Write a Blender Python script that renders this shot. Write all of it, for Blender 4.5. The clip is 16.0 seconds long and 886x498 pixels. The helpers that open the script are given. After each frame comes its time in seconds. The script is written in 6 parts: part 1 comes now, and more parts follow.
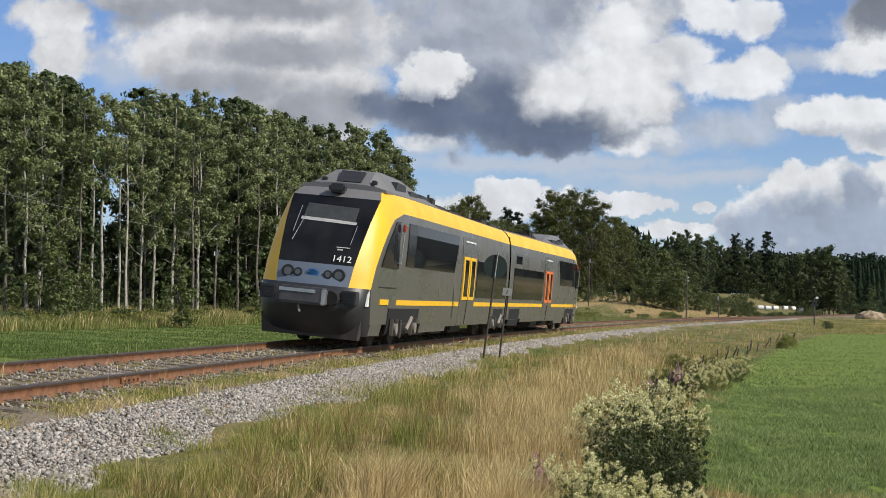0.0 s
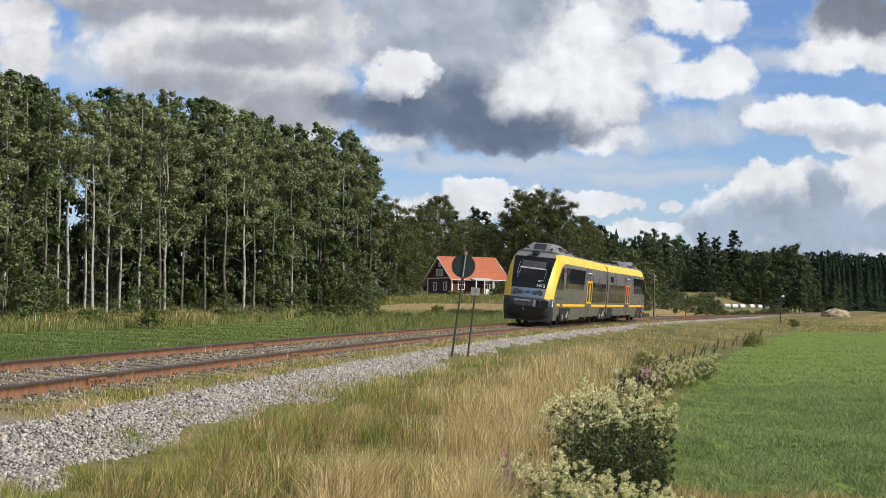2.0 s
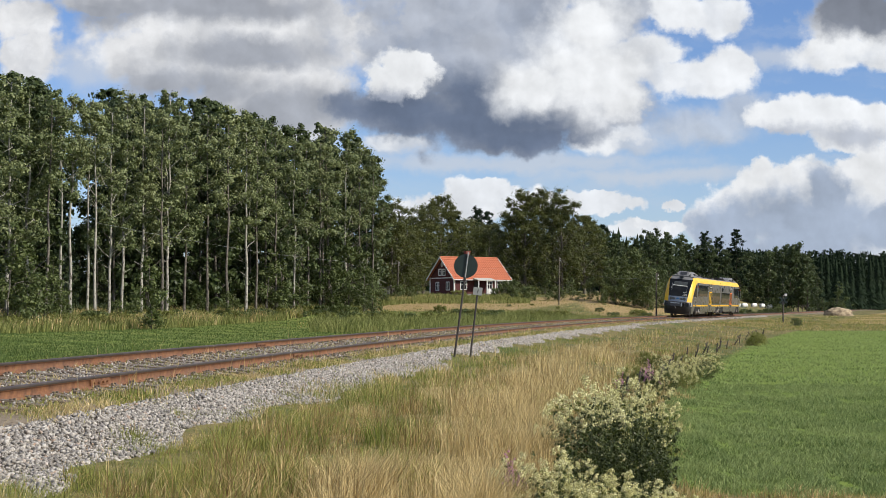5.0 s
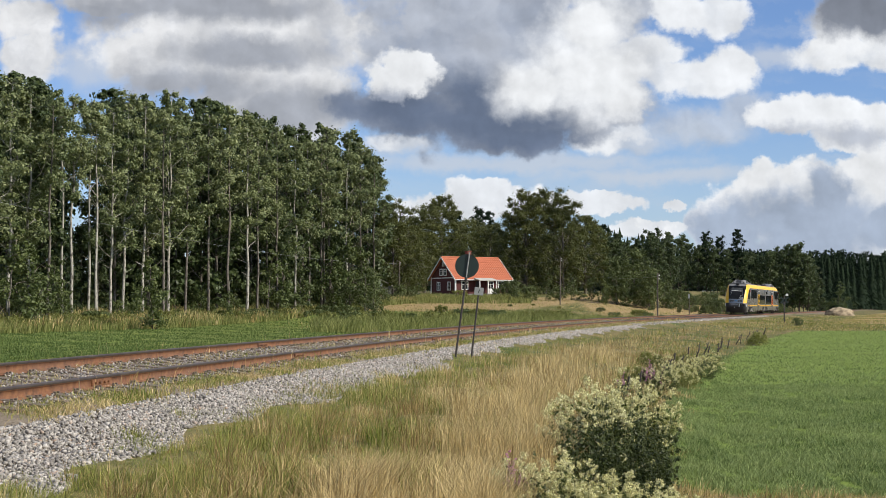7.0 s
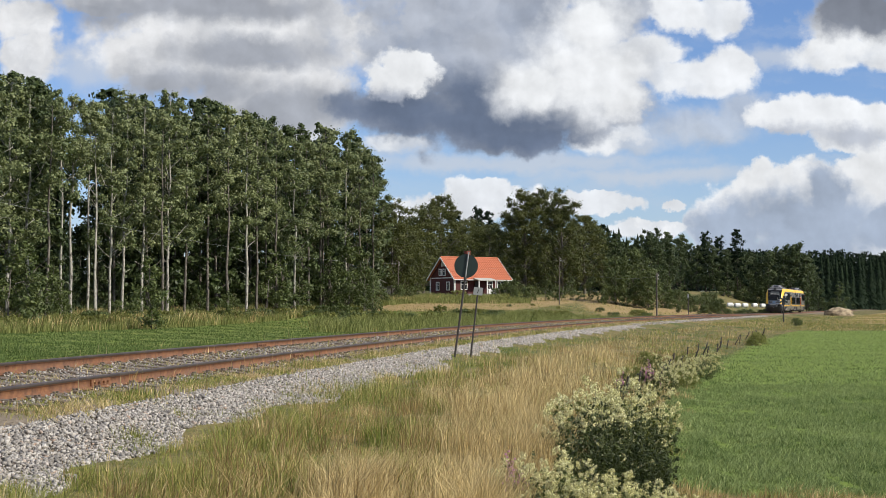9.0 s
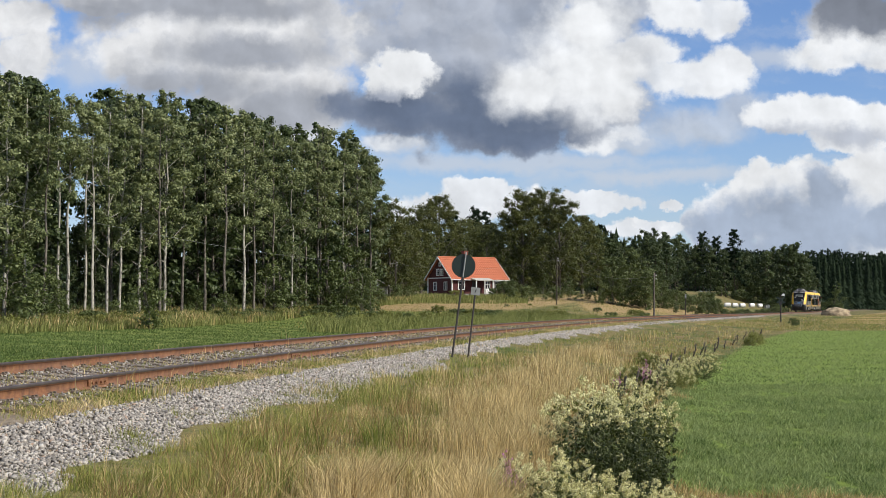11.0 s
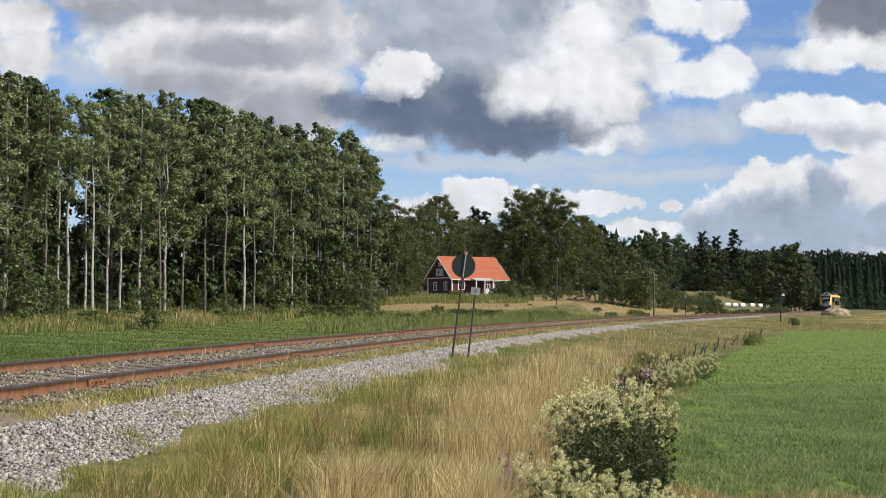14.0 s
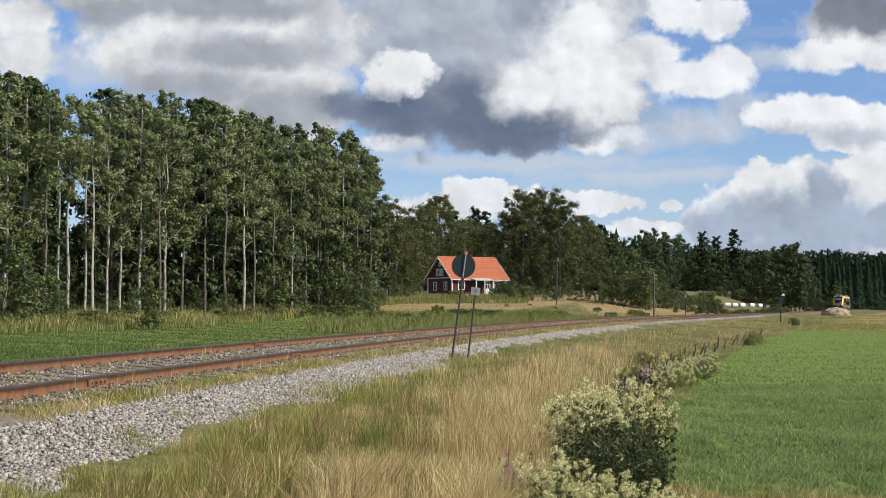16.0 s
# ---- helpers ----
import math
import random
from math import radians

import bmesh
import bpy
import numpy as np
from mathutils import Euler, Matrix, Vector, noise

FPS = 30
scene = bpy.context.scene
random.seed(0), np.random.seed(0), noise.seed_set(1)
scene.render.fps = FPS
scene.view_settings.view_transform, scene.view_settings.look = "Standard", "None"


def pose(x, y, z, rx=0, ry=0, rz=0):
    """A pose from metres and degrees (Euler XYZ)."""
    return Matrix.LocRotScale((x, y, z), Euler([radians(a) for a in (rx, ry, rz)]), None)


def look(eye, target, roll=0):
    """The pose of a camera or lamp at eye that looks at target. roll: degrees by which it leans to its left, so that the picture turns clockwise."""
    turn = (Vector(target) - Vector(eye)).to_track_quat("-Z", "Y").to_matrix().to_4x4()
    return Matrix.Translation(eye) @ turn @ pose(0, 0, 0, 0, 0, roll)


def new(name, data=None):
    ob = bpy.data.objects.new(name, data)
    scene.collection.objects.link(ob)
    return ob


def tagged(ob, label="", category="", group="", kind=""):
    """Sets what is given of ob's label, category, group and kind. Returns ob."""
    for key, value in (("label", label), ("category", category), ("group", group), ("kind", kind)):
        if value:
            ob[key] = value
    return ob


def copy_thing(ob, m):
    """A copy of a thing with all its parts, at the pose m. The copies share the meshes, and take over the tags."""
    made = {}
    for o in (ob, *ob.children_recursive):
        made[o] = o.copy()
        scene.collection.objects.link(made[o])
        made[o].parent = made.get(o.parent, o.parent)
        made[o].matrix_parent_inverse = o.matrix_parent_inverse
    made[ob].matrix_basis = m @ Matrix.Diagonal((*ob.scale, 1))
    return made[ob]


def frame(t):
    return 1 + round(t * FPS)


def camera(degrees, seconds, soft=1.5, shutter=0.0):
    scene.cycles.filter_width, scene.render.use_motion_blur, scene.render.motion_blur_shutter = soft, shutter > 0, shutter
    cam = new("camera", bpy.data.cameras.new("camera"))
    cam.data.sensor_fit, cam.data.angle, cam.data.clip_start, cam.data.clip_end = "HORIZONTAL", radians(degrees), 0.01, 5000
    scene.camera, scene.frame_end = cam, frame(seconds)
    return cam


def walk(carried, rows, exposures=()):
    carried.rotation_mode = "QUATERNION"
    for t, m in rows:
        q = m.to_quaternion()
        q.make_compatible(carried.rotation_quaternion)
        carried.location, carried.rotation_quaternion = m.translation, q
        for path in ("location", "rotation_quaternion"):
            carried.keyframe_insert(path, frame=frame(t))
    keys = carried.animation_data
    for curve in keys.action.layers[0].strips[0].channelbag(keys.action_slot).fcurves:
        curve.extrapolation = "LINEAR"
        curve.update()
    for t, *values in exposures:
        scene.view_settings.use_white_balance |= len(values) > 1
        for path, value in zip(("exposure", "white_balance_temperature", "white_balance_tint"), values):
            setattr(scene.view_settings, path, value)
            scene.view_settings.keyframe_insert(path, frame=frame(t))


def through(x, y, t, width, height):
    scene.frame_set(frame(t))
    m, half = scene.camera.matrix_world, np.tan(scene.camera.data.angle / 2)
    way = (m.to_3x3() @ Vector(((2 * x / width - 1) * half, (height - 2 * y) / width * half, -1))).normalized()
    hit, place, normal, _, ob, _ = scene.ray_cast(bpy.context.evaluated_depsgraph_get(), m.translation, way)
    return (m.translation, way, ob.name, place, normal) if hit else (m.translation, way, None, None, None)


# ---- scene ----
cam = camera(34.82, 16.0, soft=0.7)
EYE = (0.0, 0.0, 0.9)


def aim(tilt, turn, lean):
    return pose(*EYE, 90 + tilt, 0, turn) @ pose(0, 0, 0, 0, 0, lean)


# seconds, tilt up, turn to the left, lean
CAMERA_ROWS = [(0, 2.347, 1.297, 0.422), (0.1, 2.343, 0.97, 0.415), (0.2, 2.339, 0.676, 0.408), (0.3, 2.335, 0.396, 0.4),
               (0.4, 2.332, 0.172, 0.394), (0.5, 2.331, -0.005, 0.387), (1, 2.337, -0.355, 0.353), (1.5, 2.342, -0.138, 0.316),
               (2, 2.338, -0.002, 0.196), (2.5, 2.33, 0.072, 0.11), (3, 2.333, 0.108, 0.02), (3.5, 2.337, 0.107, 0.006),
               (4, 2.337, 0.104, 0.005), (6.5, 2.336, 0.078, 0.0), (7, 2.336, 0.138, 0.0), (7.5, 2.336, 0.148, 0.0),
               (8, 2.336, 0.174, 0.0), (8.5, 2.336, 0.172, 0.0), (9, 2.336, 0.105, 0.0), (11.5, 2.336, 0.0, 0.0),
               (12, 2.336, 0.0, 0.0), (16, 2.336, 0.0, 0.0)]
walk(cam, [(t, aim(a, b, c)) for t, a, b, c in CAMERA_ROWS], [(0, -0.12), (0.5, -0.1), (1.5, 0.0), (16, 0.0)])

# ---- light ----
SUN_TO = Vector((0.78, -0.34, 0.66)).normalized()
sun_lamp = new("sun", bpy.data.lights.new("sun", "SUN"))
sun_lamp.data.energy, sun_lamp.data.angle, sun_lamp.data.color = 5.0, radians(0.6), (1.0, 0.935, 0.82)
sun_lamp.matrix_world = look(SUN_TO * 100, (0, 0, 0))
world = bpy.data.worlds.new("sky")
scene.world = world
world.use_nodes = True
wn, wl = world.node_tree.nodes, world.node_tree.links
wn.clear()


def w_math(op, a, b=0.0, c=None):
    m = wn.new("ShaderNodeMath")
    m.operation = op
    for sock, v in zip(m.inputs, (a, b) if c is None else (a, b, c)):
        if isinstance(v, bpy.types.NodeSocket):
            wl.new(v, sock)
        else:
            sock.default_value = v
    return m.outputs[0]


def w_vec(op, a, b=None, out=0):
    m = wn.new("ShaderNodeVectorMath")
    m.operation = op
    for sock, v in zip(m.inputs, (a, b)):
        if isinstance(v, bpy.types.NodeSocket):
            wl.new(v, sock)
        elif v is not None:
            sock.default_value = v
    return m.outputs[out]


def w_step(v, lo, hi, a=0.0, b=1.0):
    m = wn.new("ShaderNodeMapRange")
    m.interpolation_type = "SMOOTHSTEP"
    wl.new(v, m.inputs[0])
    for i, x in enumerate((lo, hi, a, b)):
        m.inputs[i + 1].default_value = x
    return m.outputs[0]


def w_mix(fac, a, b):
    m = wn.new("ShaderNodeMix")
    m.data_type = "RGBA"
    for sock, v in ((m.inputs[0], fac), (m.inputs[6], a), (m.inputs[7], b)):
        if isinstance(v, bpy.types.NodeSocket):
            wl.new(v, sock)
        else:
            sock.default_value = v if isinstance(v, float) else (*v, 1)
    return m.outputs[2]


def w_noise(vec, scale, detail, rough=0.55, color=False):
    t = wn.new("ShaderNodeTexNoise")
    t.inputs["Scale"].default_value, t.inputs["Detail"].default_value, t.inputs["Roughness"].default_value = scale, detail, rough
    wl.new(vec, t.inputs["Vector"])
    return t.outputs["Color" if color else "Fac"]


def build_sky():
    """A blue summer sky with drifting heaps of cloud, laid out on a plane before the horizon to the north."""
    sky = wn.new("ShaderNodeTexSky")
    sky.sky_type, sky.sun_disc = "NISHITA", False
    sky.sun_elevation, sky.sun_rotation = math.asin(SUN_TO.z), math.atan2(SUN_TO.x, SUN_TO.y)
    sky.air_density, sky.dust_density, sky.ozone_density = 1.0, 0.4, 2.5
    blue = w_vec("MULTIPLY", sky.outputs[0], (0.88, 1.0, 1.3))
    way = wn.new("ShaderNodeTexCoord").outputs["Generated"]
    tilt = radians(2.336)
    depth = w_math("MAXIMUM", w_vec("DOT_PRODUCT", way, (0, math.cos(tilt), math.sin(tilt)), 1), 0.06)
    across = w_math("DIVIDE", w_vec("DOT_PRODUCT", way, (1, 0, 0), 1), depth)
    up = w_math("DIVIDE", w_vec("DOT_PRODUCT", way, (0, -math.sin(tilt), math.cos(tilt)), 1), depth)
    # plane units: hundredths, x to the right from the left border, y down from the top
    cx = w_math("MULTIPLY_ADD", across, 25.0, 7.84)
    cy = w_math("MULTIPLY_ADD", up, -25.0, 4.41)
    comb = wn.new("ShaderNodeCombineXYZ")
    wl.new(cx, comb.inputs[0]), wl.new(cy, comb.inputs[1])
    flat = comb.outputs[0]
    w1 = w_vec("SUBTRACT", w_noise(flat, 0.9, 6, 0.6, True), (0.5, 0.5, 0.5))
    w2 = w_vec("SUBTRACT", w_noise(flat, 2.6, 7, 0.62, True), (0.5, 0.5, 0.5))
    bent = w_vec("ADD", flat, w_vec("ADD", w_vec("MULTIPLY", w1, (0.7, 0.5, 0)), w_vec("MULTIPLY", w2, (0.36, 0.3, 0))))
    fine = w_noise(w_vec("ADD", flat, w_vec("MULTIPLY", w1, (1.2, 1.2, 0))), 0.9, 6, 0.5)
    stirred = w_vec("ADD", flat, w_vec("MULTIPLY", w2, (0.25, 0.25, 0)))

    def billow(vec):
        t = wn.new("ShaderNodeTexVoronoi")
        t.voronoi_dimensions, t.feature = "2D", "SMOOTH_F1"
        for key, v in (("Scale", 1.25), ("Detail", 4.0), ("Roughness", 0.48), ("Smoothness", 0.5)):
            t.inputs[key].default_value = v
        wl.new(vec, t.inputs["Vector"])
        return t.outputs["Distance"]

    puffs = billow(stirred)
    ragged = w_math("ADD", w_math("MULTIPLY", w_math("SUBTRACT", 0.86, puffs), 0.42), w_math("MULTIPLY", w_math("SUBTRACT", w_noise(flat, 2.2, 10, 0.6), 0.5), 0.5))

    def heap(*ovals):
        best = None
        for x, y, rx, ry in ovals:
            d = w_vec("LENGTH", w_vec("MULTIPLY", w_vec("SUBTRACT", bent, (x, y, 0)), (1 / rx, 1 / ry, 0)), None, 1)
            d = w_math("SUBTRACT", 1.0, d)
            best = d if best is None else w_math("MAXIMUM", best, d)
        return w_math("ADD", best, ragged)

    seen = []

    def lay(mask, under, over):
        seen.append(mask)
        return w_mix(mask, under, over)

    white, pale, grey, slate = (8.5, 8.7, 8.95), (5.8, 6.3, 7.1), (3.7, 4.1, 5.0), (1.4, 1.8, 2.65)
    c = w_mix(w_step(cy, 1.2, 5.6, 0.0, 0.28), blue, (6.0, 7.2, 8.6))
    # thin veils
    veil = w_step(w_noise(w_vec("MULTIPLY", bent, (0.35, 1.5, 1)), 0.9, 7, 0.6), 0.45, 0.8, 0.0, 0.5)
    c = w_mix(veil, c, pale)
    streak = heap((9.0, 2.9, 3.2, 0.2), (11.6, 3.15, 2.4, 0.18), (7.1, 2.6, 0.9, 0.22), (1.8, 1.2, 1.5, 0.5), (13.6, 1.0, 0.6, 0.25))
    c = w_mix(w_step(streak, -0.3, 0.8, 0.0, 0.75), c, pale)
    # low heaps towards the horizon
    low = heap((8.5, 3.4, 0.75, 0.3), (8.0, 3.65, 1.0, 0.3), (7.3, 3.75, 0.5, 0.25), (9.2, 3.55, 0.5, 0.3), (10.4, 3.6, 1.0, 0.2), (11.5, 4.05, 0.7, 0.2), (11.9, 3.65, 0.2, 0.1))
    c = lay(w_step(low, 0.0, 0.22), c, w_mix(w_step(puffs, 0.3, 0.6, 0.0, 0.35), white, pale))
    tower = heap((14.5, 4.0, 1.9, 1.2), (13.6, 3.6, 0.95, 0.75), (15.5, 3.2, 0.9, 0.75), (12.8, 4.1, 0.7, 0.8), (16.5, 3.4, 1.2, 1.2))
    tower_in = heap((14.3, 4.1, 1.7, 0.85), (14.6, 3.5, 0.45, 0.6), (12.9, 4.2, 0.9, 0.7), (15.6, 4.0, 0.7, 0.5))
    shade = w_mix(w_step(tower_in, -0.2, 0.45, 0.0, 1.0), white, (3.8, 4.5, 5.7))
    c = lay(w_step(tower, 0.0, 0.2), c, shade)
    # middle right
    thin = heap((12.3, 2.25, 1.4, 0.45), (13.2, 2.0, 0.8, 0.4), (11.0, 2.5, 0.8, 0.3))
    c = lay(w_step(thin, -0.1, 0.7, 0.0, 0.8), c, w_mix(w_step(fine, 0.4, 0.65), pale, (4.6, 5.1, 6.0)))
    mid = heap((14.5, 2.05, 1.1, 0.42), (13.7, 2.1, 0.6, 0.35), (15.5, 2.1, 0.7, 0.35), (14.9, 2.45, 0.7, 0.25))
    mid_in = heap((13.7, 2.35, 0.8, 0.25), (15.0, 2.4, 1.0, 0.25))
    c = lay(w_step(mid, 0.0, 0.3, 0.0, 0.97), c, w_mix(w_step(mid_in, -0.1, 0.8, 0.0, 0.7), white, grey))
    top = heap((12.4, 0.3, 1.0, 0.4), (11.8, 0.1, 0.8, 0.35), (12.3, 1.35, 1.15, 0.5), (11.4, 0.95, 0.9, 0.4), (12.9, 1.2, 0.5, 0.45))
    c = lay(w_step(top, 0.05, 0.4, 0.0, 0.96), c, w_mix(w_step(fine, 0.45, 0.75, 0.0, 0.5), white, pale))
    corner = heap((15.1, 0.35, 1.1, 0.55), (14.8, 0.95, 0.9, 0.4), (15.6, 0.9, 0.8, 0.4))
    c = lay(w_step(corner, -0.05, 0.35), c, w_mix(w_step(heap((15.3, 0.2, 1.4, 0.5)), -0.2, 0.5), w_mix(w_step(fine, 0.4, 0.7), white, pale), (2.3, 2.55, 3.1)))
    # the large bank on the left
    left = heap((4.1, 0.4, 2.7, 1.1), (5.7, 0.6, 1.2, 0.8), (3.0, 1.0, 1.5, 0.8), (4.8, 1.5, 1.7, 0.75), (5.3, 2.1, 1.2, 0.6), (0.5, 1.0, 0.6, 0.6), (0.3, 0.3, 0.7, 0.5), (2.0, 0.05, 1.2, 0.25))
    left_in = heap((3.4, 0.1, 2.6, 0.3), (4.4, 0.95, 1.4, 0.3), (3.2, 1.55, 1.6, 0.4), (5.2, 2.0, 1.3, 0.5), (1.9, 0.2, 1.0, 0.25))
    lit = w_mix(w_step(fine, 0.4, 0.62, 0.0, 0.8), (8.2, 8.3, 8.5), (5.6, 5.8, 6.2))
    c = lay(w_step(left, -0.1, 0.35), c, w_mix(w_step(left_in, -0.5, 0.6, 0.0, 0.95), lit, (3.6, 3.85, 4.4)))
    # the great dark-based heap in the middle
    tail = heap((10.5, 2.5, 0.6, 0.3), (7.1, 2.55, 0.75, 0.16), (11.0, 2.3, 0.5, 0.25))
    c = lay(w_step(tail, 0.0, 0.5, 0.0, 0.9), c, w_mix(w_step(fine, 0.4, 0.7), white, pale))
    mass = heap((8.7, 0.6, 2.4, 1.9), (8.6, 2.05, 2.5, 0.65), (10.3, 1.3, 1.25, 1.1), (10.9, 1.75, 0.7, 0.5), (6.9, 1.95, 1.2, 0.5), (9.0, 2.45, 1.2, 0.35), (10.6, 0.3, 0.8, 0.7))
    bright = heap((10.5, 1.3, 1.15, 0.85), (10.4, 0.5, 0.7, 0.75), (9.5, 1.55, 0.85, 0.5), (11.0, 1.75, 0.55, 0.4))
    body = w_mix(w_step(fine, 0.38, 0.68), (4.6, 5.0, 5.8), (3.5, 3.95, 4.85))
    dark = heap((8.5, 2.15, 2.6, 0.5), (7.0, 1.95, 1.3, 0.45), (8.4, 1.75, 1.0, 0.4), (9.2, 2.45, 1.4, 0.35))
    body = w_mix(w_step(dark, -0.85, 0.75, 0.0, 1.0), body, slate)
    body = w_mix(w_step(bright, -0.4, 0.6), body, white)
    c = lay(w_step(mass, -0.1, 0.3), c, body)
    puff = heap((7.15, 1.3, 0.58, 0.45), (6.75, 1.5, 0.45, 0.4), (7.4, 1.2, 0.3, 0.3))
    c = lay(w_step(puff, 0.0, 0.3), c, w_mix(w_step(heap((6.7, 1.8, 0.6, 0.25)), -0.2, 0.8), white, grey))
    # relief: billows are lighter towards the sun
    total = seen[0]
    for m in seen[1:]:
        total = w_math("MAXIMUM", total, m)
    soft = w_vec("ADD", flat, w_vec("MULTIPLY", w1, (0.5, 0.5, 0)))
    lift = w_math("SUBTRACT", w_noise(soft, 0.7, 5, 0.45), w_noise(w_vec("ADD", soft, (0.2, -0.28, 0)), 0.7, 5, 0.45))
    swell = w_math("MULTIPLY", w_math("SUBTRACT", billow(w_vec("ADD", stirred, (0.08, -0.1, 0))), puffs), 0.22)
    gain = w_math("MULTIPLY_ADD", w_math("MULTIPLY", w_math("ADD", lift, swell), total), 0.8, 1.0)
    grow = wn.new("ShaderNodeCombineXYZ")
    for i in range(3):
        wl.new(gain, grow.inputs[i])
    c = w_vec("MULTIPLY", c, grow.outputs[0])
    # broken cloud over the rest of the sky
    aside = w_math("MAXIMUM", w_step(w_math("ABSOLUTE", w_math("SUBTRACT", cx, 7.84)), 8.6, 12.0), w_step(cy, -0.6, -3.0))
    rest = w_mix(w_step(w_noise(way, 2.6, 7, 0.6), 0.42, 0.62, 0.0, 0.9), blue, (6.6, 6.9, 7.4))
    c = w_mix(aside, c, rest)
    bg = wn.new("ShaderNodeBackground")
    bg.inputs[1].default_value = 0.1
    wl.new(c, bg.inputs[0])
    wl.new(bg.outputs[0], wn.new("ShaderNodeOutputWorld").inputs[0])


build_sky()
# ---- the line of the track ----
KNOTS = [-40, 0, 35, 70, 105, 140, 185, 230, 300, 380, 470]
BENDS = [0.00242, 0.00191, 0.00171, 0.00163, 0.00013, 0.00031, -0.00008, -0.00007, 0.0, 0.0, 0.0]
START, HEADING = (-3.1826, 32.0939), 0.1692
_s = np.arange(-80.0, 520.0, 0.5)
_k = np.interp(_s, KNOTS, BENDS)
_h = np.concatenate([[0], np.cumsum((_k[1:] + _k[:-1]) * 0.25)])
_h += HEADING - np.interp(0, _s, _h)
_m = (_h[1:] + _h[:-1]) / 2
_x = np.concatenate([[0], np.cumsum(np.sin(_m) * 0.5)])
_y = np.concatenate([[0], np.cumsum(np.cos(_m) * 0.5)])
_x += START[0] - np.interp(0, _s, _x)
_y += START[1] - np.interp(0, _s, _y)
CANT = 0.14


def on_line(s, d=0.0):
    """The place s metres along the track and d metres to its right, and its heading."""
    h = np.interp(s, _s, _h)
    return np.interp(s, _s, _x) + d * np.cos(h), np.interp(s, _s, _y) - d * np.sin(h), h


def cant_at(s):
    return CANT * np.interp(s, [-80, 110, 155, 600], [1, 1, 0.15, 0.15])


def track_z(s, d):
    """Height of the canted track plane at the rails' tops."""
    return cant_at(s) * (0.75 - d) / 1.5


def to_line(x, y):
    """Along and across the track for arrays of places."""
    x, y = np.asarray(x, float), np.asarray(y, float)
    s = np.interp(y, _y, _s)
    for _ in range(5):
        px, py, h = on_line(s)
        s = np.clip(s + ((x - px) * np.sin(h) + (y - py) * np.cos(h)), _s[0], _s[-1])
    px, py, h = on_line(s)
    return s, (x - px) * np.cos(h) - (y - py) * np.sin(h)


def smooth(a, b, x):
    t = np.clip((np.asarray(x, float) - a) / (b - a), 0, 1)
    return t * t * (3 - 2 * t)


def field_edge(s):
    """How far right of the track the mown field begins."""
    return np.interp(s, [-80, -17, -14, -5, 0, 9, 25, 41, 60, 80, 116], [7.9, 7.9, 8.0, 8.3, 8.5, 8.85, 9.65, 10.2, 10.65, 10.9, 11.0])


def wood_edge(s):
    """How far left of the track the wood's weeds begin (a negative distance)."""
    return np.interp(s, [-80, 0, 75, 128, 175, 300], [-34, -36, -38, -46, -48, -48])


def ground_z(x, y):
    x, y = np.asarray(x, float), np.asarray(y, float)
    s, d = to_line(x, y)
    bed = track_z(s, d) - 0.168
    # the near side: shoulder, slope, verge, field
    near = np.interp(d, [0, 1.3, 1.85, 2.75, 4.0, 7.0, 9.0, 12.0, 40, 300], [0, -0.17, -0.26, -0.52, -0.6, -0.75, -0.98, -1.02, -1.0, -0.6])
    far = np.interp(-d, [0, 1.3, 2.0, 3.2, 6.0, 30, 80, 400], [0, 0, -0.05, -0.75, -0.85, -0.85, -0.8, -0.8])
    z = np.where(d > 0, near, far)
    z = np.where(np.abs(d) < 1.9, np.where(np.abs(d) < 1.3, bed, bed * smooth(1.9, 1.3, np.abs(d)) + z * smooth(1.3, 1.9, np.abs(d))), z)
    # the far side climbs towards the farmhouse and the wood
    left = smooth(-4, -30, d)
    rise = np.interp(y, [0, 110, 140, 175, 232, 300, 490, 1040, 2900], [0, 0, 0.3, 1.6, 3.6, 5.0, 7, 12, 30])
    z = z + rise * left
    z = z + 0.45 * smooth(1, -10, d - wood_edge(s)) * smooth(190, 150, y)
    # uneven tussocks off the track, flatter on the mown field
    soft = np.where(d > 0, smooth(2.8, 4.2, d) * (1 - 0.8 * smooth(-0.5, 0.8, d - field_edge(s))), smooth(-4, -7, d))
    z = z + 0.028 * soft * (np.sin(1.13 * x + 0.74 * y) + np.sin(1.9 * y - 1.37 * x + 1) + 0.7 * np.sin(2.7 * x + 0.9 * y + 2) + 0.7 * np.sin(0.5 * x - 2.9 * y))
    # the right side beyond the field, and the flat distance
    right = smooth(4, 14, d)
    z = z + right * np.interp(y, [0, 111, 126, 150, 255, 580, 2900], [0, 0, 0.12, 0.25, 0.6, 1.5, 12])
    return z


def tz(x, y):
    return float(ground_z(np.array([x]), np.array([y]))[0])


# ---- helpers for meshes and materials ----
def mesh_from(name, verts, faces, smooth_faces=False):
    me = bpy.data.meshes.new(name)
    me.from_pydata([tuple(v) for v in verts], [], faces)
    if smooth_faces:
        me.polygons.foreach_set("use_smooth", [True] * len(me.polygons))
    me.update()
    return me


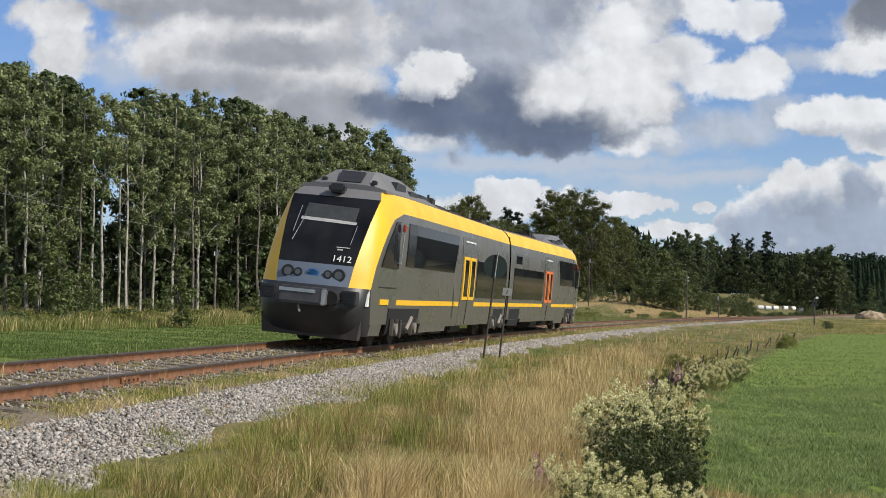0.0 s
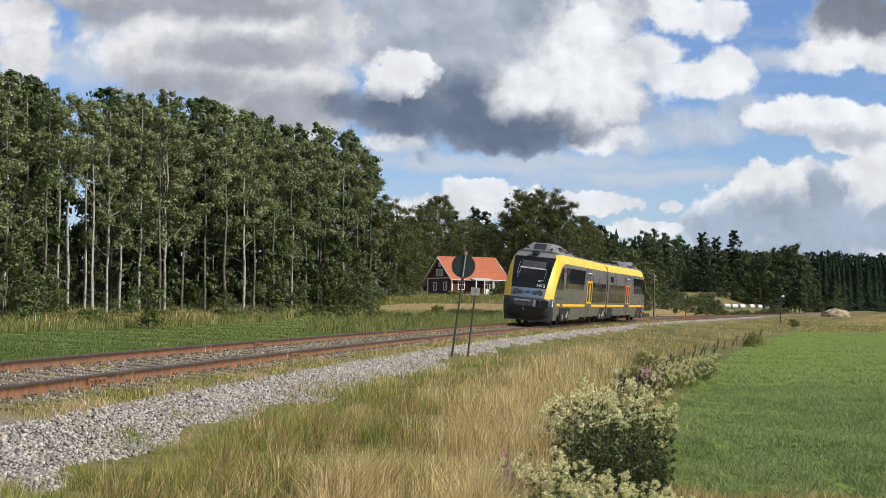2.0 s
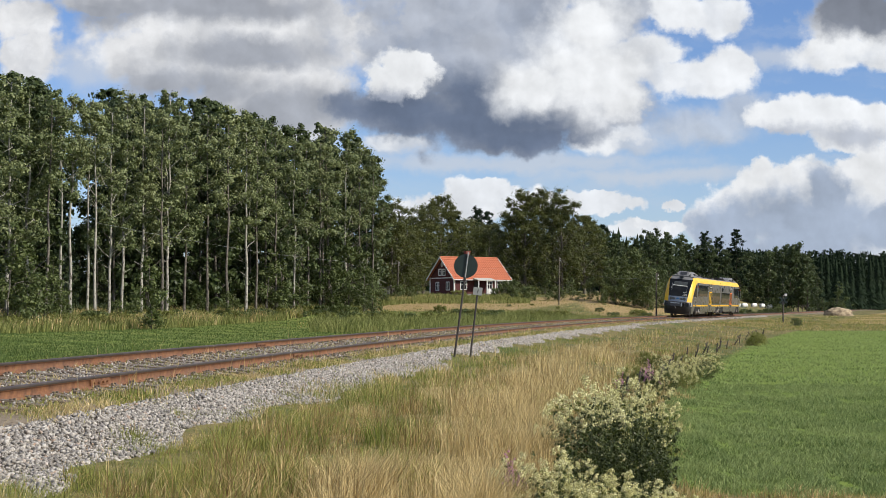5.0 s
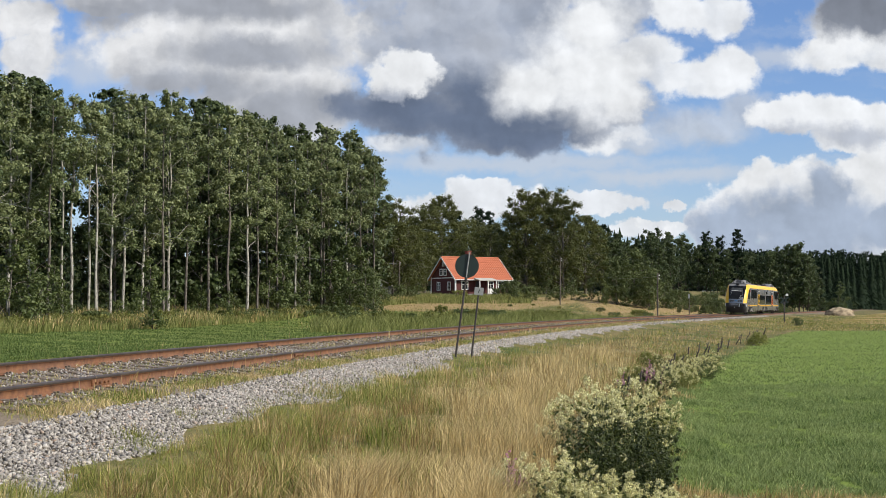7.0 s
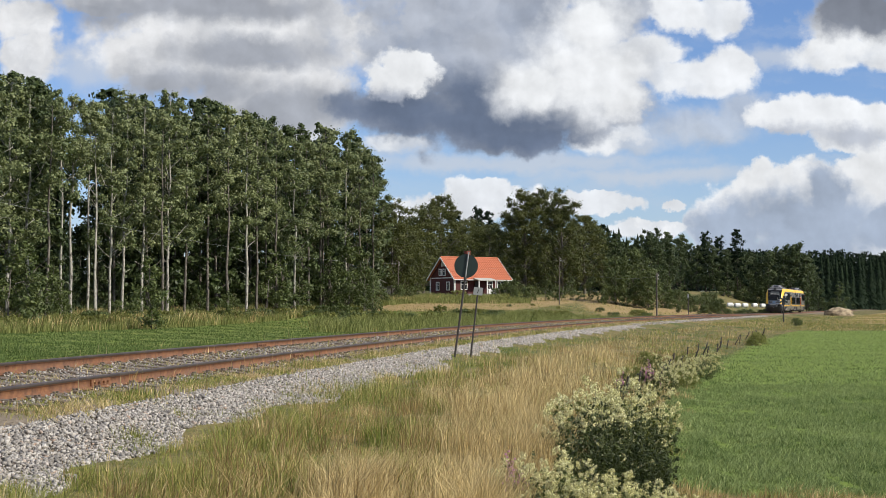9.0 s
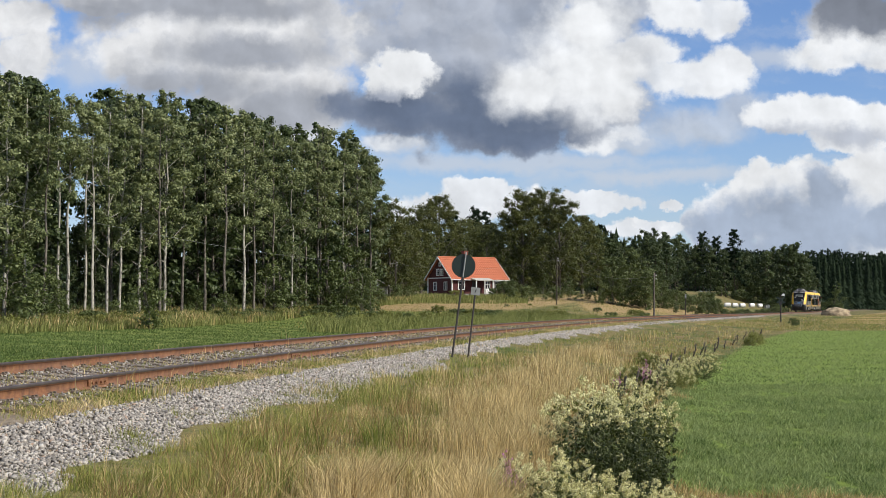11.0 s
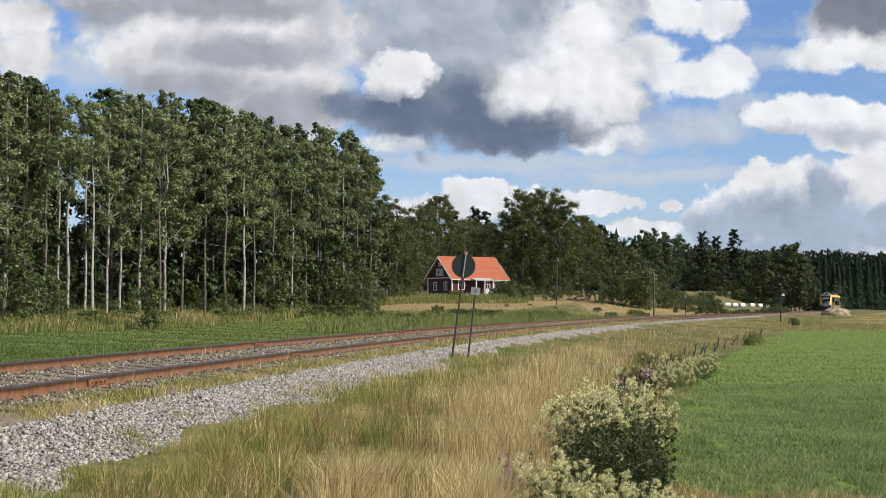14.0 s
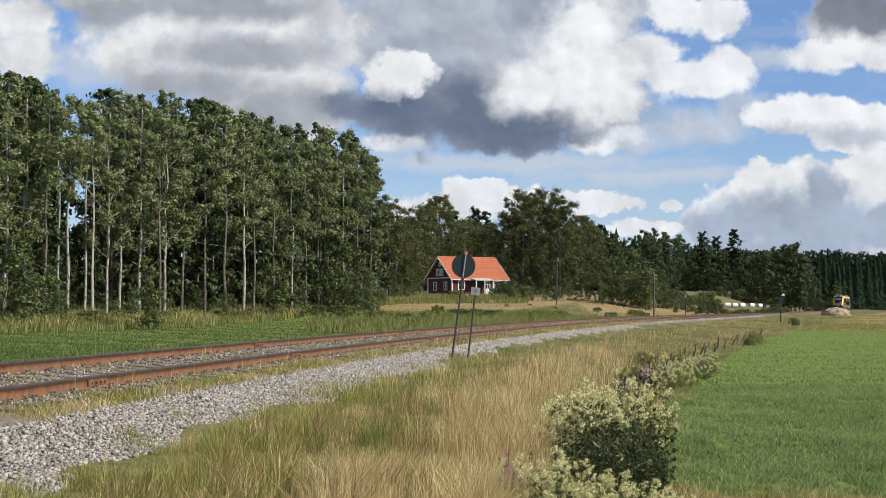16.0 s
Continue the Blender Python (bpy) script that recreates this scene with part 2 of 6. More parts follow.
def quick_mesh(name, verts, tris, material):
    """A large triangle mesh from arrays."""
    me = bpy.data.meshes.new(name)
    verts, tris = np.asarray(verts, np.float32), np.asarray(tris, np.int32)
    n = tris.shape[1]
    me.vertices.add(len(verts))
    me.vertices.foreach_set("co", verts.ravel())
    me.loops.add(tris.size)
    me.loops.foreach_set("vertex_index", tris.ravel())
    me.polygons.add(len(tris))
    me.polygons.foreach_set("loop_start", np.arange(0, tris.size, n, dtype=np.int32))
    me.materials.append(material)
    me.update(calc_edges=True)
    return me


def part(name, bm, material, parent, label=""):
    """Links a bmesh as one mesh object under a thing or a part."""
    me = bpy.data.meshes.new(name)
    bm.to_mesh(me)
    bm.free()
    me.materials.append(material)
    ob = new(name, me)
    if parent is not None:
        ob.parent = parent
    return tagged(ob, label)


def box(bm, cx, cy, cz, sx, sy, sz, bevel=0.0, m=None):
    made = bmesh.ops.create_cube(bm, size=1.0)["verts"]
    bmesh.ops.scale(bm, vec=(sx, sy, sz), verts=made)
    if bevel:
        edges = list({e for v in made for e in v.link_edges})
        made = list({v for f in bmesh.ops.bevel(bm, geom=edges, offset=bevel, segments=2, affect="EDGES")["faces"] for v in f.verts} | {v for v in made if v.is_valid})
    bmesh.ops.translate(bm, vec=(cx, cy, cz), verts=made)
    if m is not None:
        bmesh.ops.transform(bm, matrix=m, verts=made)
    return made


def rod(bm, a, b, r1, r2=None, sides=8):
    a, b = Vector(a), Vector(b)
    made = bmesh.ops.create_cone(bm, cap_ends=True, segments=sides, radius1=r1, radius2=r1 if r2 is None else r2, depth=(b - a).length)["verts"]
    turn = (b - a).to_track_quat("Z", "Y").to_matrix().to_4x4()
    bmesh.ops.transform(bm, matrix=Matrix.Translation((a + b) / 2) @ turn, verts=made)
    return made


def solid(bm, points, a, b, axis="y"):
    """A flat outline of points drawn out from a to b along an axis."""
    def at(p, t):
        return {"x": (t, p[0], p[1]), "y": (p[0], t, p[1]), "z": (p[0], p[1], t)}[axis]
    v1 = [bm.verts.new(at(p, a)) for p in points]
    v2 = [bm.verts.new(at(p, b)) for p in points]
    faces = [bm.faces.new(v1), bm.faces.new(v2[::-1])]
    for i in range(len(points)):
        j = (i + 1) % len(points)
        faces.append(bm.faces.new((v1[j], v1[i], v2[i], v2[j])))
    bmesh.ops.recalc_face_normals(bm, faces=faces)
    return v1 + v2


def thing(name, m, label, category, group=""):
    ob = new(name)
    ob.empty_display_size = 0.2
    ob.matrix_world = m
    return tagged(ob, label, category, group)


class Nodes:
    """A node material with a few shorthands."""

    def __init__(self, name, rough=0.6, metal=0.0, spec=0.5):
        self.mat = bpy.data.materials.new(name)
        self.mat.use_nodes = True
        self.n, self.l = self.mat.node_tree.nodes, self.mat.node_tree.links
        self.b = self.n["Principled BSDF"]
        self.b.inputs["Roughness"].default_value = rough
        self.b.inputs["Metallic"].default_value = metal
        self.b.inputs["Specular IOR Level"].default_value = spec

    def coords(self, kind="Object"):
        return self.n.new("ShaderNodeTexCoord").outputs[kind]

    def place(self):
        return self.n.new("ShaderNodeNewGeometry").outputs["Position"]

    def noise(self, scale, vec=None, detail=4.0, rough=0.55, stretch=None):
        t = self.n.new("ShaderNodeTexNoise")
        t.inputs["Scale"].default_value, t.inputs["Detail"].default_value, t.inputs["Roughness"].default_value = scale, detail, rough
        vec = self.place() if vec is None else vec
        if stretch:
            mp = self.n.new("ShaderNodeMapping")
            mp.inputs["Scale"].default_value = stretch
            self.l.new(vec, mp.inputs["Vector"])
            vec = mp.outputs[0]
        self.l.new(vec, t.inputs["Vector"])
        return t.outputs["Fac"]

    def ramp(self, fac, *stops):
        r = self.n.new("ShaderNodeValToRGB")
        while len(r.color_ramp.elements) < len(stops):
            r.color_ramp.elements.new(0.5)
        for e, (p, c) in zip(r.color_ramp.elements, stops):
            e.position, e.color = p, (*c, 1) if len(c) == 3 else c
        self.l.new(fac, r.inputs[0])
        return r.outputs[0]

    def mix(self, fac, a, b, kind="MIX"):
        m = self.n.new("ShaderNodeMix")
        m.data_type, m.blend_type = "RGBA", kind
        for sock, v in ((m.inputs[0], fac), (m.inputs[6], a), (m.inputs[7], b)):
            if isinstance(v, bpy.types.NodeSocket):
                self.l.new(v, sock)
            else:
                sock.default_value = v if isinstance(v, (int, float)) else (*v, 1)
        return m.outputs[2]

    def math(self, op, a, b=0.0):
        m = self.n.new("ShaderNodeMath")
        m.operation = op
        for sock, v in zip(m.inputs, (a, b)):
            if isinstance(v, bpy.types.NodeSocket):
                self.l.new(v, sock)
            else:
                sock.default_value = v
        return m.outputs[0]

    def island(self):
        return self.n.new("ShaderNodeNewGeometry").outputs["Random Per Island"]

    def random(self):
        return self.n.new("ShaderNodeObjectInfo").outputs["Random"]

    def color(self, v):
        if isinstance(v, bpy.types.NodeSocket):
            self.l.new(v, self.b.inputs["Base Color"])
        else:
            self.b.inputs["Base Color"].default_value = (*v, 1)
        return self

    def rough(self, v):
        self.l.new(v, self.b.inputs["Roughness"])
        return self

    def bump(self, height, strength=0.4, distance=0.02):
        b = self.n.new("ShaderNodeBump")
        b.inputs["Strength"].default_value, b.inputs["Distance"].default_value = strength, distance
        self.l.new(height, b.inputs["Height"])
        self.l.new(b.outputs[0], self.b.inputs["Normal"])
        return self

    def leafy(self, through=0.3):
        self.b.inputs["Transmission Weight"].default_value = 0.0
        tr = self.n.new("ShaderNodeBsdfTranslucent")
        mx = self.n.new("ShaderNodeMixShader")
        mx.inputs[0].default_value = through
        src = self.b.inputs["Base Color"].links
        if src:
            self.l.new(src[0].from_socket, tr.inputs[0])
        self.l.new(self.b.outputs[0], mx.inputs[1])
        self.l.new(tr.outputs[0], mx.inputs[2])
        self.l.new(mx.outputs[0], self.n["Material Output"].inputs["Surface"])
        return self


def plain(name, c, rough=0.6, metal=0.0, wear=0.25, scale=6.0):
    """Paint or metal with a little uneven dirt."""
    k = Nodes(name, rough, metal)
    n = k.noise(scale, k.coords(), 5)
    dark = tuple(v * (1 - wear) for v in c)
    k.color(k.ramp(n, (0.3, dark), (0.65, c)))
    return k.mat
# ---- materials ----
def steel_rust():
    k = Nodes("rusty_rail_steel", 0.75, 0.0)
    n = k.noise(9, k.place(), 6, 0.65)
    c = k.ramp(n, (0.25, (0.05, 0.024, 0.012)), (0.5, (0.18, 0.075, 0.03)), (0.78, (0.31, 0.145, 0.058)))
    k.color(k.mix(k.ramp(k.noise(1.3), (0.4, (0, 0, 0)), (0.7, (0.5, 0.5, 0.5))), c, (0.12, 0.07, 0.05)))
    return k.bump(k.noise(60), 0.3, 0.01).mat


def worn_head():
    k = Nodes("worn_rail_head", 0.5, 0.3)
    k.color(k.ramp(k.noise(4), (0.3, (0.05, 0.036, 0.03)), (0.7, (0.1, 0.078, 0.064))))
    return k.mat


def sleeper_wood():
    k = Nodes("weathered_sleeper_wood", 0.9)
    grain = k.noise(5, k.coords(), 6, 0.7, (1, 14, 14))
    c = k.ramp(grain, (0.3, (0.07, 0.056, 0.044)), (0.55, (0.18, 0.15, 0.122)), (0.8, (0.31, 0.27, 0.225)))
    k.color(k.mix(k.random(), c, k.mix(0.5, c, (0.13, 0.08, 0.05))))
    return k.bump(grain, 0.5, 0.02).mat


def stone_mat():
    k = Nodes("granite_ballast", 0.85)
    c = k.ramp(k.island(), (0.0, (0.1, 0.09, 0.078)), (0.35, (0.27, 0.25, 0.22)), (0.7, (0.43, 0.4, 0.355)), (0.93, (0.62, 0.58, 0.52)), (1.0, (0.36, 0.22, 0.13)))
    g = k.noise(70, k.place(), 3)
    k.color(k.mix(0.35, c, k.ramp(g, (0.35, (0.11, 0.1, 0.09)), (0.65, (0.46, 0.42, 0.38)))))
    return k.bump(g, 0.4, 0.01).mat


def ground_mat():
    """Soil and matted grass, with gravel by the track, a mown field and stubble; the borders follow the plan."""
    k = Nodes("ground", 0.95, 0.0, 0.2)
    fine, mid, wide = k.noise(14, None, 5), k.noise(1.4, None, 4), k.noise(0.12, None, 3)
    dry = k.ramp(fine, (0.25, (0.1, 0.075, 0.032)), (0.55, (0.24, 0.18, 0.08)), (0.8, (0.36, 0.28, 0.14)))
    green = k.ramp(fine, (0.25, (0.035, 0.05, 0.012)), (0.6, (0.09, 0.12, 0.03)), (0.85, (0.16, 0.18, 0.06)))
    base = k.mix(k.ramp(k.math("ADD", k.math("MULTIPLY", mid, 0.6), k.math("MULTIPLY", wide, 0.5)), (0.45, (0, 0, 0)), (0.65, (1, 1, 1))), green, dry)
    lawn = k.ramp(k.noise(5, None, 6, 0.7), (0.25, (0.07, 0.11, 0.016)), (0.5, (0.15, 0.21, 0.034)), (0.8, (0.23, 0.3, 0.06)))
    lawn = k.mix(k.ramp(wide, (0.4, (0, 0, 0)), (0.7, (0.5, 0.5, 0.5))), lawn, (0.2, 0.25, 0.05))
    gravel = k.ramp(k.noise(22, None, 5, 0.7), (0.3, (0.1, 0.075, 0.052)), (0.55, (0.24, 0.195, 0.14)), (0.75, (0.37, 0.32, 0.25)))
    stubble = k.ramp(k.noise(3, None, 5), (0.3, (0.24, 0.165, 0.075)), (0.7, (0.39, 0.29, 0.14)))
    at = k.n.new("ShaderNodeAttribute")
    at.attribute_name = "cover"
    sep = k.n.new("ShaderNodeSeparateColor")
    k.l.new(at.outputs["Color"], sep.inputs[0])
    def edge(sock, lo=0.35, hi=0.65):
        v = k.math("ADD", sock, k.math("MULTIPLY", k.math("SUBTRACT", mid, 0.5), 0.5))
        return k.ramp(v, (lo, (0, 0, 0)), (hi, (1, 1, 1)))
    c = k.mix(edge(sep.outputs[0]), base, lawn)
    c = k.mix(edge(sep.outputs[1]), c, gravel)
    c = k.mix(edge(sep.outputs[2]), c, stubble)
    k.color(c)
    return k.bump(fine, 0.6, 0.05).mat


def blade_mat(name, *stops, through=0.3):
    k = Nodes(name, 0.7, 0.0, 0.25)
    big = k.noise(0.7, None, 3)
    c = k.ramp(k.island(), *stops)
    k.color(k.mix(k.ramp(big, (0.35, (0, 0, 0)), (0.7, (0.45, 0.45, 0.45))), c, stops[-1][1]))
    return k.leafy(through).mat


def leaf_mat(name, lo, mid, hi, through=0.3, gloss=0.5):
    k = Nodes(name, gloss, 0.0, 0.4 if gloss < 0.6 else 0.12)
    c = k.ramp(k.island(), (0.0, lo), (0.55, mid), (1.0, hi))
    v = k.ramp(k.noise(0.5, None, 3), (0.35, tuple(x * 0.7 for x in lo)), (0.7, hi))
    t = k.ramp(k.random(), (0.0, lo), (1.0, hi))
    k.color(k.mix(0.25, k.mix(0.3, c, v), t))
    return k.leafy(through).mat


def bark(name, light, dark, spots):
    k = Nodes(name, 0.9)
    n = k.noise(2.2, k.place(), 5, 0.65, (3, 3, 1.2))
    k.color(k.ramp(n, (spots, dark), (spots + 0.13, light)))
    return k.bump(n, 0.4, 0.03).mat


def glossy(name, c, rough=0.3, metal=0.0, dirt=0.12):
    k = Nodes(name, rough, metal)
    n = k.noise(0.9, k.coords(), 5)
    f = k.noise(14, k.coords(), 4)
    k.color(k.mix(k.ramp(n, (0.35, (0, 0, 0)), (0.75, (dirt * 2,) * 3)), k.mix(k.math("MULTIPLY", f, 0.12), c, tuple(v * 0.6 for v in c)), (0.2, 0.17, 0.13)))
    k.rough(k.ramp(n, (0.3, (rough,) * 3), (0.8, (min(rough + 0.25, 1),) * 3)))
    return k.mat


M_GROUND = ground_mat()
M_RUST, M_HEAD, M_SLEEPER, M_STONE = steel_rust(), worn_head(), sleeper_wood(), stone_mat()
M_YELLOW = glossy("yellow_train_paint", (0.92, 0.52, 0.01), 0.34)
M_GREY = glossy("grey_train_paint", (0.088, 0.088, 0.084), 0.2)
M_ROOFGREY = glossy("roof_grey_paint", (0.15, 0.15, 0.152), 0.5)
M_DARK = plain("dark_plastic", (0.028, 0.029, 0.032), 0.45)
M_UNDER = plain("dirty_underframe", (0.045, 0.038, 0.032), 0.75)
M_BLUEGREY = glossy("blue_grey_front_panel", (0.13, 0.165, 0.22), 0.35)
M_EMBLEM = plain("blue_emblem", (0.06, 0.22, 0.5), 0.4)
M_ORANGE = glossy("orange_door_paint", (0.85, 0.18, 0.03), 0.35)
M_WHITE = plain("white_paint", (0.78, 0.77, 0.74), 0.5, wear=0.12)
M_SILVER = plain("silver_metal", (0.55, 0.56, 0.57), 0.35, 0.8)
M_RED = plain("red_mirror_housing", (0.4, 0.06, 0.04), 0.5)
# real rubber parts, and also the painted shade of the wheel openings
M_RUBBER_AND_SHADE = plain("black_rubber_and_shade", (0.01, 0.01, 0.011), 0.95)


def glass_dark():
    k = Nodes("tinted_window_glass", 0.06, 0.0, 0.09)
    k.color(k.ramp(k.noise(1.1, k.coords()), (0.3, (0.008, 0.009, 0.011)), (0.7, (0.02, 0.022, 0.025))))
    return k.mat


M_GLASS = glass_dark()
M_WOODPOLE = bark("weathered_pole_wood", (0.12, 0.1, 0.085), (0.06, 0.05, 0.042), 0.4)
M_POST = bark("grey_fence_wood", (0.075, 0.06, 0.048), (0.03, 0.024, 0.02), 0.45)
M_SIGNBACK = plain("dark_green_sign_back", (0.016, 0.03, 0.026), 0.5)
M_SIGNPOLE = plain("dark_weathered_steel", (0.055, 0.046, 0.04), 0.6)
M_PALEPOLE = plain("pale_galvanised_steel", (0.33, 0.34, 0.33), 0.5)
# ---- ground ----
def build_ground():
    gx = np.unique(np.concatenate([np.arange(-45, 50, 0.5), np.arange(-160, 180, 4.0), np.linspace(-3500, -165, 45), np.linspace(185, 3500, 45)]))
    gy = np.unique(np.concatenate([np.arange(-14, 110, 0.5), np.arange(110, 240, 1.5), np.arange(240, 560, 6), np.linspace(565, 4200, 45), np.linspace(-800, -16, 25)]))
    X, Y = np.meshgrid(gx, gy)
    x, y = X.ravel(), Y.ravel()
    z = ground_z(x, y)
    s, d = to_line(x, y)
    nx, ny = len(gx), len(gy)
    i = np.arange(nx * ny).reshape(ny, nx)
    q = np.stack([i[:-1, :-1], i[:-1, 1:], i[1:, 1:], i[1:, :-1]], -1).reshape(-1, 4)
    me = quick_mesh("ground", np.stack([x, y, z], 1), q, M_GROUND)
    me.polygons.foreach_set("use_smooth", [True] * len(me.polygons))
    # what covers the ground: red mown grass, green gravel, blue stubble
    lawn = smooth(-0.6, 0.6, d - field_edge(s)) * smooth(114, 110, y) * smooth(13.5, 14.7, y - 0.12 * np.maximum(x - 3, 0))
    lawn = np.maximum(lawn, smooth(-4.5, -6.0, d) * smooth(-1, 1.5, d - wood_edge(s)) * 0.55 * smooth(200, 150, y))
    rim = np.interp(s, [-25, -19, -14, 0, 30], [3.1, 2.9, 2.65, 2.4, 2.1])
    gravel = smooth(rim, rim - 0.5, np.abs(d))
    stubble = smooth(-22, -30, d) * smooth(158, 172, y) * smooth(226, 214, y) * smooth(-14, -6, x)
    stubble = np.maximum(stubble, smooth(8, 14, d) * smooth(134, 146, y) * smooth(330, 290, y) * smooth(30, 42, x))
    stubble = np.maximum(stubble, smooth(-5, -9, d) * smooth(128, 138, y) * smooth(14, 22, x) * smooth(260, 230, y) * 0.8)
    col = me.color_attributes.new("cover", "FLOAT_COLOR", "POINT")
    rgba = np.stack([lawn, gravel, stubble, np.ones_like(lawn)], 1).astype(np.float32)
    col.data.foreach_set("color", rgba.ravel())
    return tagged(new("ground", me), "meadow ground with green mown field, dry verge and gravel", "ground", kind="structure")


build_ground()
# ---- track ----
RAIL_HALF = [(0.0, 0.0), (0.03, 0.0), (0.036, -0.008), (0.036, -0.035), (0.012, -0.048), (0.009, -0.125), (0.06, -0.143), (0.07, -0.155), (0.07, -0.16)]


def build_track():
    track = new("railway_track")
    tagged(track, "rusty single railway track on wooden sleepers and gravel", "railway track", kind="structure")
    prof = RAIL_HALF + [(-a, b) for a, b in RAIL_HALF[:0:-1]]
    s = np.concatenate([np.arange(-60, 60, 1.0), np.arange(60, 420, 3.0)])
    n = len(prof)
    for d in (-0.75, 0.75):
        verts, faces = [], []
        z0 = track_z(s, d)
        for a, b in prof:
            x, y, _ = on_line(s, d + a)
            verts.append(np.stack([x, y, z0 + b], 1))
        verts = np.stack(verts, 1).reshape(-1, 3)
        for i in range(len(s) - 1):
            for j in range(n):
                k = (j + 1) % n
                faces.append((i * n + j, (i + 1) * n + j, (i + 1) * n + k, i * n + k))
        me = quick_mesh("rail", verts, np.array(faces), M_RUST)
        me.materials.append(M_HEAD)
        top = np.zeros(len(faces), np.int32).reshape(-1, n)
        top[:, [0, 1, 2, n - 3, n - 2, n - 1]] = 1
        me.polygons.foreach_set("material_index", top.ravel())
        me.update()
        rail = new("rail", me)
        rail.parent = track
        # fishplates with their bolts at the joints
        for sj in ((-16.0, -1.0, 14.0, 29.0) if d < 0 else (-18.35, -13.6, -3.4, 11.5, 26.5)):
            bm = bmesh.new()
            for side in (-1, 1):
                box(bm, side * 0.024, 0, -0.085, 0.022, 0.62, 0.085, 0.006)
                for q in (-0.22, -0.08, 0.08, 0.22):
                    rod(bm, (side * 0.03, q, -0.085), (side * 0.062, q, -0.085), 0.017, sides=6)
            plate = part("fishplate", bm, M_RUST, rail, "rusty bolted fishplate")
            x, y, h = on_line(sj, d)
            plate.matrix_local = pose(x, y, float(track_z(sj, d)), 0, 0, -math.degrees(h))
    # sleepers: the nearest ones singly, the far ones as one piece
    bm = bmesh.new()
    box(bm, 0, 0, 0, 2.5, 0.24, 0.16, 0.018)
    for d in (-0.75, 0.75):
        box(bm, d, 0, 0.086, 0.3, 0.16, 0.014)
        for q in (-0.1, 0.1):
            for e in (-0.05, 0.05):
                box(bm, d + q, e, 0.1, 0.03, 0.03, 0.03)
    me = bpy.data.meshes.new("sleeper")
    bm.to_mesh(me)
    bm.free()
    me.materials.append(M_SLEEPER)
    rng = random.Random(4)
    for i in range(290):
        sj = -34 + i * 0.65
        sl = new("sleeper", me)
        sl.parent = track
        x, y, h = on_line(sj + rng.uniform(-0.04, 0.04), rng.uniform(-0.05, 0.05))
        lean = math.degrees(math.atan2(float(cant_at(sj)), 1.5))
        sl.matrix_local = pose(x, y, float(cant_at(sj)) / 2 - 0.222, 0, lean, -math.degrees(h) + rng.uniform(-1.5, 1.5))


build_track()


# ---- ballast ----
def stone_shapes(rng, count, sides):
    """Rough broken stones of unit size."""
    out = []
    for _ in range(count):
        bm = bmesh.new()
        bmesh.ops.create_icosphere(bm, subdivisions=1, radius=0.5) if sides else bmesh.ops.create_cube(bm, size=0.8)
        for v in bm.verts:
            v.co *= rng.uniform(0.4, 1.55)
            v.co.z *= 0.7
            v.co.y *= 0.8
        bmesh.ops.triangulate(bm, faces=bm.faces)
        bm.verts.index_update()
        out.append((np.array([v.co[:] for v in bm.verts]), np.array([[v.index for v in f.verts] for f in bm.faces])))
        bm.free()
    return out


def scatter(name, shapes, places, sizes, seed, material, flat=1.0):
    """Copies of small shapes at many places, turned at random, in one mesh."""
    rs = np.random.RandomState(seed)
    vs, fs, base = [], [], 0
    pick = rs.randint(0, len(shapes), len(places))
    for k, (v, f) in enumerate(shapes):
        idx = np.where(pick == k)[0]
        if not len(idx):
            continue
        a, b, c = rs.uniform(0, 6.28, len(idx)), rs.uniform(-0.6, 0.6, len(idx)) * flat, rs.uniform(-0.6, 0.6, len(idx)) * flat
        ca, sa, cb, sb, cc, sc = np.cos(a), np.sin(a), np.cos(b), np.sin(b), np.cos(c), np.sin(c)
        R = np.stack([np.stack([ca * cb, ca * sb * sc - sa * cc, ca * sb * cc + sa * sc], -1), np.stack([sa * cb, sa * sb * sc + ca * cc, sa * sb * cc - ca * sc], -1), np.stack([-sb, cb * sc, cb * cc], -1)], 1)
        w = np.einsum("nij,vj->nvi", R, v) * np.asarray(sizes)[idx][:, None, None] + places[idx][:, None, :]
        vs.append(w.reshape(-1, 3))
        fs.append((f[None] + (np.arange(len(idx)) * len(v))[:, None, None] + base).reshape(-1, 3))
        base += len(idx) * len(v)
    return new(name, quick_mesh(name, np.concatenate(vs), np.concatenate(fs), material))


